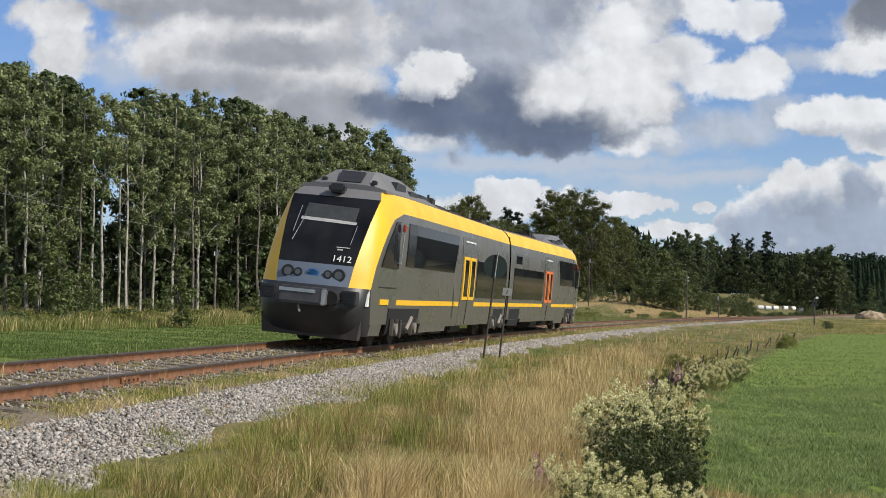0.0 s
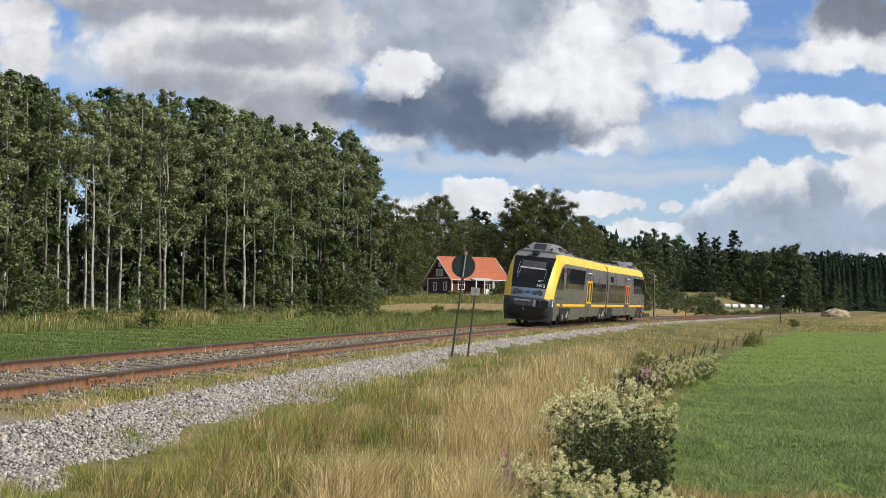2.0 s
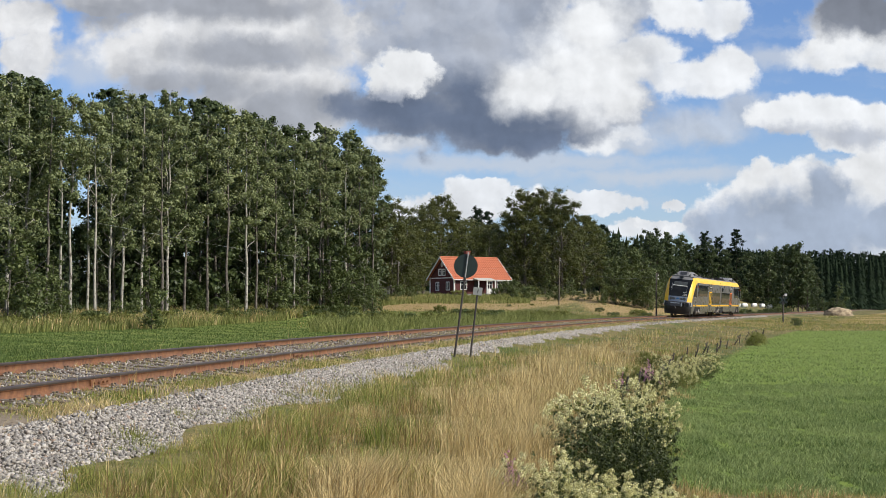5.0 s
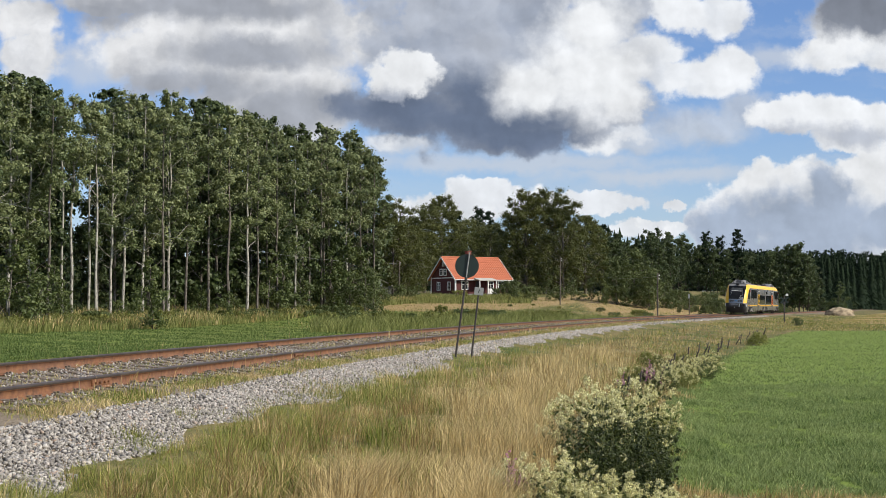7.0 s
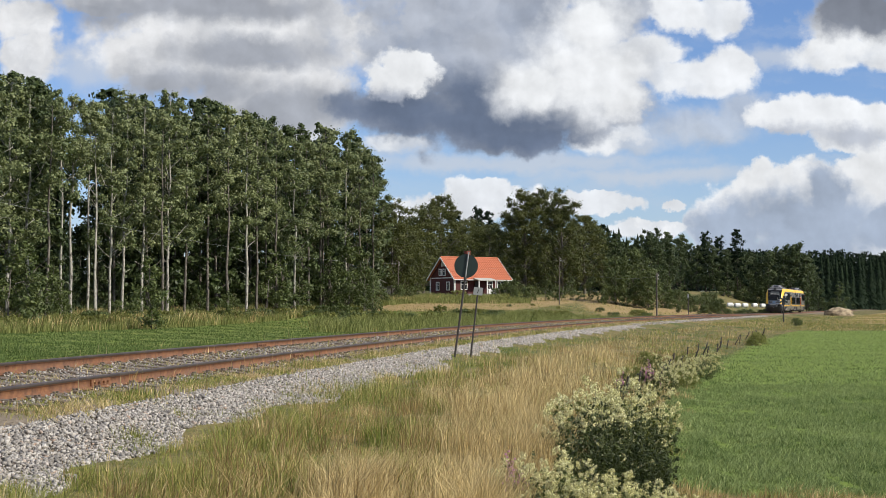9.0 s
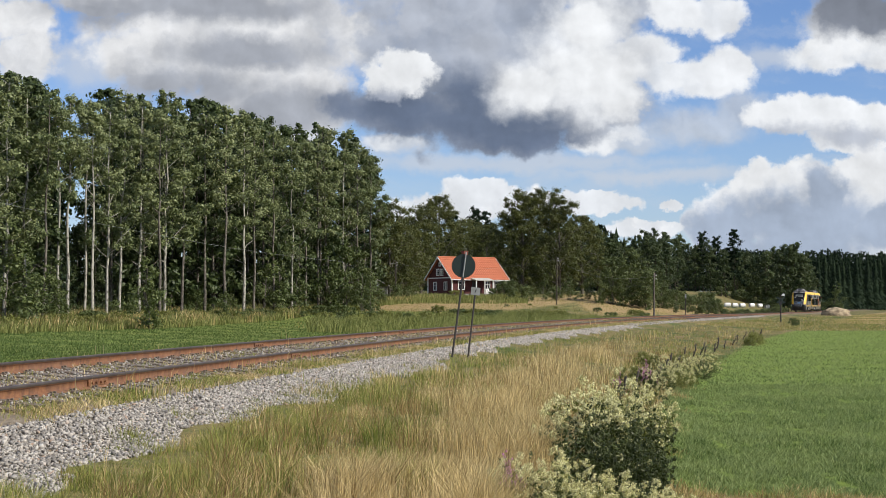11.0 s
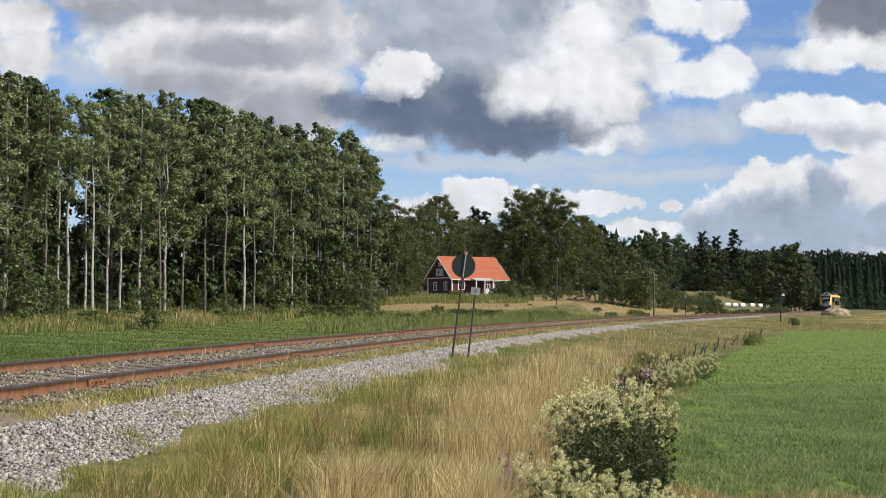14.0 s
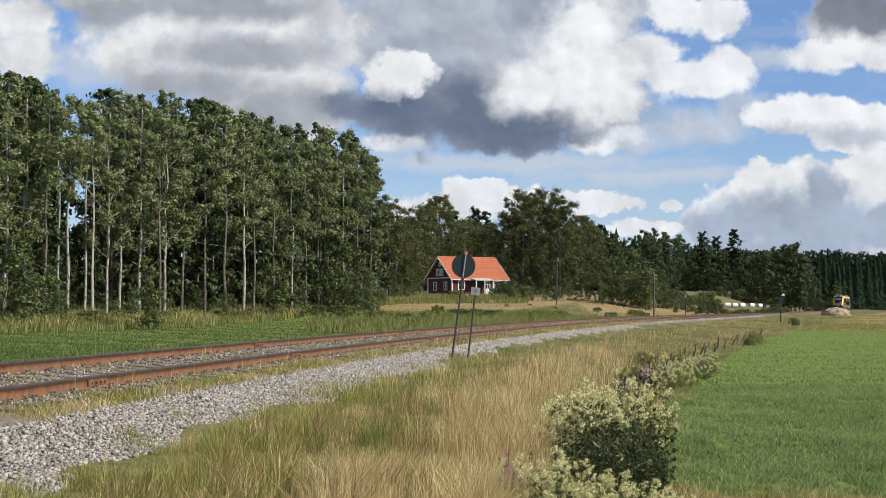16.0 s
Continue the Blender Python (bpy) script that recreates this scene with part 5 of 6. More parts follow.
# ---- grasses and herbs ----
def blades(name, x, y, h, w, lean, material, label, seed, category="grass", outward=None):
    """Bent grass blades of three triangles each."""
    rs = np.random.RandomState(seed)
    n = len(x)
    z = ground_z(x, y) - 0.03
    a = rs.uniform(0, 6.283, n)
    side = np.stack([np.cos(a), np.sin(a), np.zeros(n)], 1) * (w / 2)[:, None]
    b = rs.uniform(0, 6.283, n)
    d = np.stack([np.cos(b), np.sin(b)], 1) * (h * lean * rs.uniform(0.3, 1.2, n))[:, None]
    if outward is not None:
        d = d * 0.45 + outward * h[:, None]
    d[:, 0] += h * 0.08
    p = np.stack([x, y, z], 1)
    mid = p + np.stack([d[:, 0] * 0.3, d[:, 1] * 0.3, h * 0.58], 1)
    tip = p + np.stack([d[:, 0], d[:, 1], h * rs.uniform(0.85, 1.0, n)], 1)
    v = np.stack([p - side, p + side, mid + side * 0.75, mid - side * 0.75, tip], 1).reshape(-1, 3)
    k = np.arange(n)[:, None] * 5
    f = np.concatenate([k + np.array([0, 1, 2]), k + np.array([0, 2, 3]), k + np.array([3, 2, 4])], 1).reshape(-1, 3)
    return tagged(new(name, quick_mesh(name, v, f, material)), label, category, kind="stuff")


M_DRY = blade_mat("dry_grass", (0.0, (0.2, 0.135, 0.05)), (0.5, (0.5, 0.37, 0.15)), (1.0, (0.82, 0.67, 0.35)))
M_GREEN = blade_mat("green_grass", (0.0, (0.055, 0.09, 0.014)), (0.5, (0.175, 0.225, 0.038)), (0.85, (0.33, 0.345, 0.08)), (1.0, (0.46, 0.4, 0.14)))
M_RUSSET = blade_mat("russet_grass", (0.0, (0.16, 0.095, 0.036)), (0.6, (0.32, 0.21, 0.085)), (1.0, (0.48, 0.35, 0.15)))
M_LAWN = blade_mat("mown_grass", (0.0, (0.07, 0.12, 0.033)), (0.45, (0.165, 0.23, 0.068)), (1.0, (0.36, 0.42, 0.17)))


M_STRIP = blade_mat("shaded_meadow_grass", (0.0, (0.045, 0.078, 0.02)), (0.5, (0.085, 0.135, 0.033)), (1.0, (0.145, 0.195, 0.056)))


M_WEED = blade_mat("green_weeds", (0.0, (0.06, 0.085, 0.02)), (0.5, (0.17, 0.2, 0.05)), (1.0, (0.36, 0.36, 0.13)))


def field_noise(x, y, scale, off=0.0):
    return np.array([noise.noise((a * scale + off, b * scale, off)) for a, b in zip(x, y)])


def wedge(n, y0, y1, u0, u1, rs, power=1.0):
    """Spots spread evenly over the ground that lies between two directions."""
    y = np.sqrt(rs.uniform(y0 ** 2, y1 ** 2, n)) if power == 1 else y0 + (y1 - y0) * rs.uniform(0, 1, n) ** power
    return rs.uniform(u0, u1, n) / 2500 * y, y


def build_verge():
    """Tussocks: each a fan of blades of one colour, thicker and taller away from the stones."""
    rs = np.random.RandomState(11)
    plans = ((19000, 12, 8.5, 26, 0.006, 1.35, 0.075), (15000, 9, 26, 62, 0.011, 1.3, 0.12), (12000, 7, 62, 150, 0.022, 1.2, 0.25))
    for i, (n, per, y0, y1, w, pw, fan) in enumerate(plans):
        x, y = wedge(n, y0, y1, -850, 760, rs, pw)
        s, d = to_line(x, y)
        fe = field_edge(s)
        rim = np.interp(s, [-25, -19, -16, -8, 10, 60], [2.95, 2.75, 2.5, 2.3, 2.05, 1.9]) + 0.15 * np.sin(s * 0.9) + 0.12 * np.sin(s * 2.3 + 1)
        ok = (d > rim) & ((d < fe + 0.3 * np.sin(s * 1.7)) | ((y < 14.2 + 0.12 * np.maximum(x - 3, 0) + 0.3 * np.sin(x * 2.1)) & (y > 11)))
        x, y, s, d, rim, fe = x[ok], y[ok], s[ok], d[ok], rim[ok], fe[ok]
        patch = 1.25 * field_noise(x, y, 0.35) + 0.7 * field_noise(x, y, 1.3, 7)
        streak = np.interp(y, [18, 40, 70], [1, 0.95, 0.5]) * np.exp(-((d - np.interp(s, [-24, -6, 6, 30], [6.4, 5.9, 5.4, 5.4]) - 0.3 * np.sin(s * 0.7)) / 0.75) ** 2)
        tan = np.clip(0.27 * smooth(2.8, 4.4, d) + 0.5 * smooth(0.6, -0.2, fe - d) + 0.95 * streak + 0.2 * patch * smooth(2.6, 4.2, d) + 0.12 * smooth(5.6, 6.6, d) * smooth(22, 34, y), 0.04, 0.95)
        tan = tan * np.interp(y, [40, 70], [1, 0.6]) * np.where(streak < 0.35, np.interp(s, [-18, -8], [0.55, 1]), 1)
        clump = field_noise(x, y, 2.4, 13)
        pick = np.clip(0.5 + 1.1 * clump + rs.uniform(-0.28, 0.28, len(x)), 0, 1)
        kind = np.where(pick < tan * 0.92, 0, np.where(pick < tan * 0.92 + 0.05 + 0.3 * smooth(3.0, 4.4, d) * (patch < 0.3), 2, 1))
        tall = (0.155 + 0.25 * streak * np.clip(0.8 + 1.2 * patch, 0.2, 1.6) + 0.1 * smooth(6, 8, d) + 0.12 * patch) * (0.45 + 0.55 * smooth(0, 1.2, d - rim)) * rs.uniform(0.6, 1.35, len(x)) * np.clip(1 + 2.2 * field_noise(x, y, 2.3, 21), 0.35, 1.9) * np.interp(y, [22, 36, 95], [1, 0.72, 0.5]) * (0.3 + 0.7 * smooth(0.1, 1.7, fe - d))
        for k, (mat, word, f) in enumerate(((M_DRY, "tall straw-coloured dry grass on the verge", 1.25 + 0.25 * (i > 0)), (M_GREEN, "green grass on the verge", 1.0), (M_RUSSET, "reddish-brown withered grass on the verge", 1.2))):
            m = np.repeat(np.where(kind == k)[0], per + (3 if k == 1 else 0))
            off = rs.normal(0, fan, (len(m), 2))
            sway = rs.normal(0, 0.13, (len(x), 2))[m]
            bx, by = x[m] + off[:, 0], y[m] + off[:, 1]
            h = np.clip(tall[m] * f * rs.uniform(0.45, 1.15, len(m)), 0.05, 0.58)
            blades("verge_grass", bx, by, h, w * rs.uniform(0.6, 1.4, len(m)), 0.85, mat, word, 40 + i * 5 + k, outward=off / fan * (0.13 if k == 0 else 0.24) + sway)


def build_field():
    rs = np.random.RandomState(12)
    for i, (n, y0, y1, w, hh) in enumerate(((420000, 11, 34, 0.009, 0.07), (150000, 34, 112, 0.016, 0.07))):
        x, y = wedge(n, y0, y1, 200, 900, rs, 1.3)
        s, d = to_line(x, y)
        ok = (d > field_edge(s) - 0.2) & (y > 14.3 + 0.12 * np.maximum(x - 3, 0) + rs.uniform(-0.5, 0.4, len(y)))
        x, y = x[ok], y[ok]
        c = np.clip(1 + 0.35 * field_noise(x, y, 0.5) + 0.9 * field_noise(x, y, 3.4, 4), 0.35, 2.0)
        blades("field_grass", x, y, hh * c * rs.uniform(0.5, 1.4, len(x)), w * rs.uniform(0.7, 1.5, len(x)), 0.7, M_LAWN, "short mown green field grass", 70 + i)


def build_far_grass():
    rs = np.random.RandomState(13)
    # low grass between the track and the wood
    x, y = wedge(190000, 45, 170, -900, 420, rs, 1.2)
    s, d = to_line(x, y)
    ok = (d < -2.6) & (d > wood_edge(s))
    x, y = x[ok], y[ok]
    blades("meadow_grass", x, y, rs.uniform(0.08, 0.2, len(x)), rs.uniform(0.014, 0.034, len(x)), 0.8, M_STRIP, "green grass strip beside the wood", 80)
    # weeds along the foot of the wood
    x, y = wedge(420000, 80, 205, -900, 330, rs, 1.0)
    s, d = to_line(x, y)
    q = d - wood_edge(s)
    ok = (q < 1.5) & (q > -16)
    x, y = x[ok], y[ok]
    p = field_noise(x, y, 0.25)
    for k, (mat, word) in enumerate(((M_WEED, "tall green weeds at the foot of the wood"), (M_DRY, "straw-coloured weeds at the foot of the wood"))):
        m = (p + rs.uniform(-0.5, 0.5, len(x)) > 0.5) == bool(k)
        blades("weeds", x[m], y[m], (0.65 + 0.6 * p[m]) * rs.uniform(0.6, 1.5, m.sum()), rs.uniform(0.03, 0.07, m.sum()), 0.35, mat, word, 82 + k)
    # a belt of rank weeds beyond the track, before the stubble
    x, y = wedge(90000, 92, 150, -240, 380, rs, 1.0)
    s, d = to_line(x, y)
    p = field_noise(x, y, 0.16, 9) + 0.6 * field_noise(x, y, 0.7, 2)
    ok = (d < -4.5) & (d > -26) & (p + rs.uniform(-0.4, 0.4, len(x)) > 0.02)
    x, y, p = x[ok], y[ok], p[ok]
    blades("weeds", x, y, np.clip(0.75 + 0.7 * p, 0.3, 1.3) * rs.uniform(0.5, 1.3, len(x)), rs.uniform(0.025, 0.06, len(x)), 0.5, M_WEED, "rank green weeds beyond the track", 84)
    # tall pale grass before the farmhouse
    x, y = wedge(26000, 190, 224, -120, 150, rs, 1.0)
    p = field_noise(x, y, 0.22, 6)
    ok = p + rs.uniform(-0.3, 0.3, len(x)) > 0.0
    x, y, p = x[ok], y[ok], p[ok]
    blades("tall_grass", x, y, np.clip(0.55 + 0.7 * p, 0.25, 1.2) * rs.uniform(0.6, 1.2, len(x)), rs.uniform(0.04, 0.08, len(x)), 0.4, M_WEED, "tall yellow-green grass before the farmhouse", 85)
    # rough grass beyond the track and the field
    x, y = wedge(90000, 112, 260, -330, 820, rs, 1.2)
    s, d = to_line(x, y)
    ok = (np.abs(d) > 3.2) & ((d < 0) | (y > 112)) & (d > wood_edge(s) - 14 * (x > -14)) & (rs.uniform(0, 1, len(x)) < smooth(-330, -60, x / y * 2500)) & ~((d < -24) & (y > 166) & (rs.uniform(0, 1, len(x)) < 0.3))
    x, y = x[ok], y[ok]
    p = field_noise(x, y, 0.08, 3)
    for k, (mat, word) in enumerate(((M_GREEN, "green rough grass beyond the field"), (M_DRY, "dry rough grass beyond the field"))):
        m = (p + rs.uniform(-0.3, 0.3, len(x)) > 0.12) == bool(k)
        blades("rough_grass", x[m], y[m], rs.uniform(0.08, 0.22, m.sum()), rs.uniform(0.03, 0.07, m.sum()), 0.4, mat, word, 86 + k)
    # sparse stalks growing in the track
    s = rs.uniform(-28, 90, 42000)
    d = np.where(rs.uniform(0, 1, 42000) < 0.75, rs.normal(1.5, 0.3, 42000), rs.uniform(-2.2, 0.6, 42000))
    keep = (np.abs(np.abs(d) - 0.75) > 0.1) & (np.sin(s * 0.8) + np.sin(s * 2.1) + rs.uniform(-1, 1, 42000) > 0.5)
    s, d = s[keep], d[keep]
    x, y, _ = on_line(s, d)
    # a low sward on the shoulder between the rail and the stones, and between the rails
    n = 150000
    sa = -28 + 100 * rs.uniform(0, 1, n) ** 1.6
    da = np.where(rs.uniform(0, 1, n) < 0.6, rs.normal(1.42, 0.3, n), rs.uniform(-2.1, 0.55, n))
    keep = (np.abs(np.abs(da) - 0.75) > 0.08) & (da < 2.0) & (np.sin(sa * 1.1) + np.sin(sa * 2.7 + da * 2) + rs.uniform(-1.4, 1.4, n) > -0.5)
    ax, ay, _ = on_line(sa[keep], da[keep])
    for k, (mat, word) in enumerate(((M_GREEN, "low green grass on the track shoulder"), (M_DRY, "low dry grass on the track shoulder"))):
        m = (field_noise(ax, ay, 0.9, 5) + rs.uniform(-0.5, 0.5, len(ax)) > 0.1) == bool(k)
        blades("shoulder_grass", ax[m], ay[m], rs.uniform(0.04, 0.13, m.sum()), rs.uniform(0.003, 0.008, m.sum()) * (1 + ay[m] / 40), 0.9, mat, word, 95 + k)
    h = rs.uniform(0.04, 0.17, len(s)) * np.where(rs.uniform(0, 1, len(s)) < 0.14, 2.3, 1)
    for k, (mat, word) in enumerate(((M_DRY, "dry stalks growing in the track bed"), (M_GREEN, "green weeds growing in the track bed"))):
        m = rs.uniform(0, 1, len(s)) < 0.55 if k == 0 else m == False
        blades("track_weeds", x[m], y[m], h[m], rs.uniform(0.004, 0.009, m.sum()) * (1 + y[m] / 50), 0.35, mat, word, 90 + k)


build_verge()
build_field()
build_far_grass()
M_CREAM = blade_mat("cream_flowers", (0.0, (0.36, 0.34, 0.09)), (0.5, (0.64, 0.6, 0.27)), (1.0, (0.84, 0.81, 0.5)), through=0.15)
M_PINK = blade_mat("pink_flowers", (0.0, (0.35, 0.08, 0.24)), (0.5, (0.56, 0.2, 0.41)), (1.0, (0.7, 0.36, 0.56)), through=0.2)
M_HERB = leaf_mat("herb_leaves", (0.02, 0.034, 0.008), (0.045, 0.066, 0.014), (0.11, 0.13, 0.03))
M_YOUNG = leaf_mat("yellow_green_herb_leaves", (0.09, 0.11, 0.02), (0.18, 0.2, 0.04), (0.32, 0.32, 0.09), 0.4)


def herb(H, wide, seed, flower, stems, label, spike=False, leaf=None, bloom=0.4, head=1.0):
    """A clump of flowering herbs: stems, leaves and flower heads."""
    rng, rs = random.Random(seed), np.random.RandomState(seed)
    ob = thing("flowering_herb", pose(0, -900, 0), label, "wildflower", "wildflowers along the fence")
    bm = bmesh.new()
    leaf_c, leaf_r, fl_c, fl_r = [], [], [], []
    for i in range(stems):
        ang, r = rng.random() * 6.283, wide * math.sqrt(rng.random())
        h = H * rng.choice((0.4, 0.6, 0.8, 0.95, 1.05)) * rng.uniform(0.85, 1.1) * (1 - 0.3 * r / wide)
        foot = (math.cos(ang) * r * 0.75, math.sin(ang) * r * 0.75, 0)
        top = (math.cos(ang) * r * 1.1 + rng.uniform(-0.06, 0.06), math.sin(ang) * r * 1.1, h)
        limb_mesh(bm, foot, top, 0.004, 0.002, 0.03, rng, 3, 2)
        for k in range(6):
            t = rng.uniform(0.12, 0.92)
            leaf_c.append([foot[j] * (1 - t) + top[j] * t + rng.uniform(-0.07, 0.07) for j in (0, 1, 2)])
            leaf_r.append(rng.uniform(0.03, 0.085))
        if rng.random() < bloom or i == 0:
            for k in range(6):
                fl_c.append([top[0] + rng.uniform(-0.05, 0.05), top[1] + rng.uniform(-0.05, 0.05), top[2] - k * (0.05 if spike else 0.02) + 0.05])
                fl_r.append(rng.uniform(0.022, 0.05) * head)
    part("stem", bm, M_HERB, ob)
    for nm, c, r, per, size, mat in (("foliage", leaf_c, leaf_r, 15, 0.02, leaf or M_HERB), ("blossom", fl_c, fl_r, int(20 * head), 0.0135, flower)):
        v, f = leaf_cloud(c, r, per, size, rs)
        o = new(nm, quick_mesh(nm, v, f, mat))
        o.parent = ob
    return ob


def build_herbs():
    rng = random.Random(31)
    cream = [(herb(1.0, 0.55, 300 + i, M_CREAM, 60, "dark green meadowsweet clump with cream blossoms", False, None, 0.03), 1.0) for i in range(3)]
    spots = [(px(1075, 13.2), 13.2, 0.82), (px(1022, 14.6), 14.6, 0.7), (px(1045, 16.0), 16.0, 0.8), (px(1120, 15.6), 15.6, 0.8), (px(1110, 19.0), 19.0, 0.8), (px(1110, 13.5), 13.5, 0.84), (px(1045, 13.0), 13.0, 0.66), (px(1130, 13.0), 13.0, 0.58), (px(1095, 14.4), 14.4, 0.86),
             (px(960, 10.8), 10.8, 0.5), (px(1010, 10.5), 10.5, 0.48), (px(1060, 10.4), 10.4, 0.46), (px(1120, 10.6), 10.6, 0.42), (px(1180, 10.8), 10.8, 0.38), (px(930, 11.0), 11.0, 0.42), (px(985, 10.2), 10.2, 0.46), (px(1035, 10.2), 10.2, 0.45), (px(1090, 10.2), 10.2, 0.45), (px(1150, 10.3), 10.3, 0.42), (px(1055, 14.6), 14.6, 0.75), (px(1085, 16.5), 16.5, 0.85), (px(1130, 17.5), 17.5, 0.6),
             (px(1150, 27), 27, 0.5), (px(1170, 35), 35, 0.6), (px(1190, 38), 38, 0.55), (px(1222, 41), 41, 0.5), (px(1236, 44), 44, 0.5), (px(1130, 32), 32, 0.6), (px(1160, 38), 38, 0.65), (px(1255, 48), 48, 0.55),
             (px(1165, 29), 29, 0.65), (px(1195, 31), 31, 0.75), (px(1215, 33), 33, 0.75), (px(1235, 36), 36, 0.7), (px(1180, 33), 33, 0.6), (px(1250, 40), 40, 0.75), (px(1140, 25), 25, 0.5), (px(1205, 37), 37, 0.65)]
    far = [(a, b, c * (0.72 if b > 20 else 1.0)) for a, b, c in spots if b > 14.5 or b < 11.5]
    spread(cream, [s for s in spots if 11.5 < s[1] <= 14.5], "wildflowers along the fence", rng)
    light = [(herb(1.0, 0.7, 310 + i, M_CREAM, 38, "green meadowsweet clump full of cream blossoms by the fence", False, (M_HERB, M_SHRUB, M_YOUNG)[i], 0.7, 1.35), 1.0) for i in range(3)]
    spread(light, far, "wildflowers along the fence", rng)
    pink = [(herb(1.0, 0.3, 320, M_PINK, 30, "pink fireweed clump in bloom", True), 1.0)]
    spread(pink, [(px(1150, 29), 29, 0.5), (px(1142, 29.5), 29.5, 0.55), (px(1100, 27), 27, 0.5), (px(885, 11.0), 11.0, 0.45), (px(905, 10.8), 10.8, 0.4)], "pink flowers along the fence", rng)
    dark = [(shrub("fence_shrub", 1.0, 0.9, 330 + i, M_YOUNG, "olive green leafy bush beside the fence", 30, 150, 0.028), 1.0) for i in range(2)]
    spots = [(px(1118, 30), 30, 0.38), (px(1185, 36), 36, 0.3), (px(1332, 70), 70, 0.7), (px(1338, 72), 72, 0.6), (px(1326, 69), 69, 0.45),
             (px(1150, 38), 38, 0.4), (px(1135, 40), 40, 0.45), (px(1200, 44), 44, 0.35)]
    spread(dark, spots, "bushes along the fence", rng)
    weeds = [(shrub("weed_clump", 0.9, 1.3, 340 + i, (M_YOUNG, M_SHRUB, M_YOUNG)[i], "leafy yellow-green weed clump in the rough grass", 34, 50, 0.065, "weeds"), 0.9) for i in range(3)]
    spots = []
    for i in range(64):
        u = -60 + (i + rng.random()) * 11
        y = float(np.interp(u, [-150, 0, 150, 400, 600, 690], [90, 104, 116, 140, 163, 180])) - rng.uniform(1, 9)
        spots.append((px(u, y), y, rng.uniform(0.5, 1.15)))
    for i in range(74):
        u = 560 + 460 * (i + rng.random()) / 74
        y = float(np.interp(u, [560, 700, 1020], [128, 136, 142])) + rng.uniform(-8, 9)
        if float(to_line(np.array([px(u, y)]), np.array([y]))[1][0]) < -6:
            spots.append((px(u, y), y, rng.choice((0.4, 0.55, 0.7, 0.85, 1.1))))
    for i in range(12):
        u = 690 + (i + rng.random()) * 38
        y = rng.choice((156, 168, 180, 218)) + rng.uniform(-9, 7)
        if float(to_line(np.array([px(u, y)]), np.array([y]))[1][0]) < -6:
            spots.append((px(u, y), y, rng.choice((0.3, 0.5, 0.6, 0.8, 1.1))))
    spread(weeds, spots, "weed clumps", rng)


build_herbs()
# ---- farmhouse ----
def falu():
    k = Nodes("falu_red_boards", 0.85)
    n = k.noise(3, k.coords(), 4, 0.6, (8, 8, 0.6))
    k.color(k.ramp(n, (0.3, (0.05, 0.012, 0.011)), (0.7, (0.1, 0.024, 0.02))))
    return k.mat


def tiles_mat():
    k = Nodes("orange_clay_tiles", 0.75)
    k.color(k.mix(k.noise(9, k.coords(), 4), k.ramp(k.random(), (0.0, (0.46, 0.13, 0.055)), (1.0, (0.6, 0.19, 0.085))), (0.36, 0.11, 0.06)))
    return k.mat


M_FALU, M_TILE = falu(), tiles_mat()
M_BRICK = plain("red_brick", (0.27, 0.09, 0.065), 0.9, wear=0.4, scale=14)
M_STONEBASE = plain("grey_foundation_stone", (0.25, 0.24, 0.22), 0.9)
M_PALEROOF = plain("pale_porch_roof", (0.5, 0.49, 0.44), 0.7)


def house_window(house, m, w, h, bars=1):
    """A white-framed window; m puts its middle, with y pointing out of the wall."""
    win = new("window")
    win.parent = house
    win.matrix_local = m
    bm = bmesh.new()
    for x in (-w / 2, w / 2):
        box(bm, x, 0.03, 0, 0.12, 0.07, h + 0.12, 0.01)
    for z in (-h / 2, h / 2):
        box(bm, 0, 0.035, z, w - 0.12, 0.06, 0.12, 0.01)
    part("window_frame", bm, M_WHITE, win, "white painted window frame")
    bm = bmesh.new()
    for i in range(bars):
        box(bm, -w / 2 + w * (i + 1) / (bars + 1), 0.03, 0, 0.06, 0.04, h - 0.13)
    box(bm, 0, 0.03, h * 0.12, w - 0.13, 0.036, 0.045)
    part("glazing_bar", bm, M_WHITE, win)
    bm = bmesh.new()
    box(bm, 0, 0.008, 0, w - 0.1, 0.016, h - 0.1)
    part("pane", bm, M_GLASS, win)
    return win


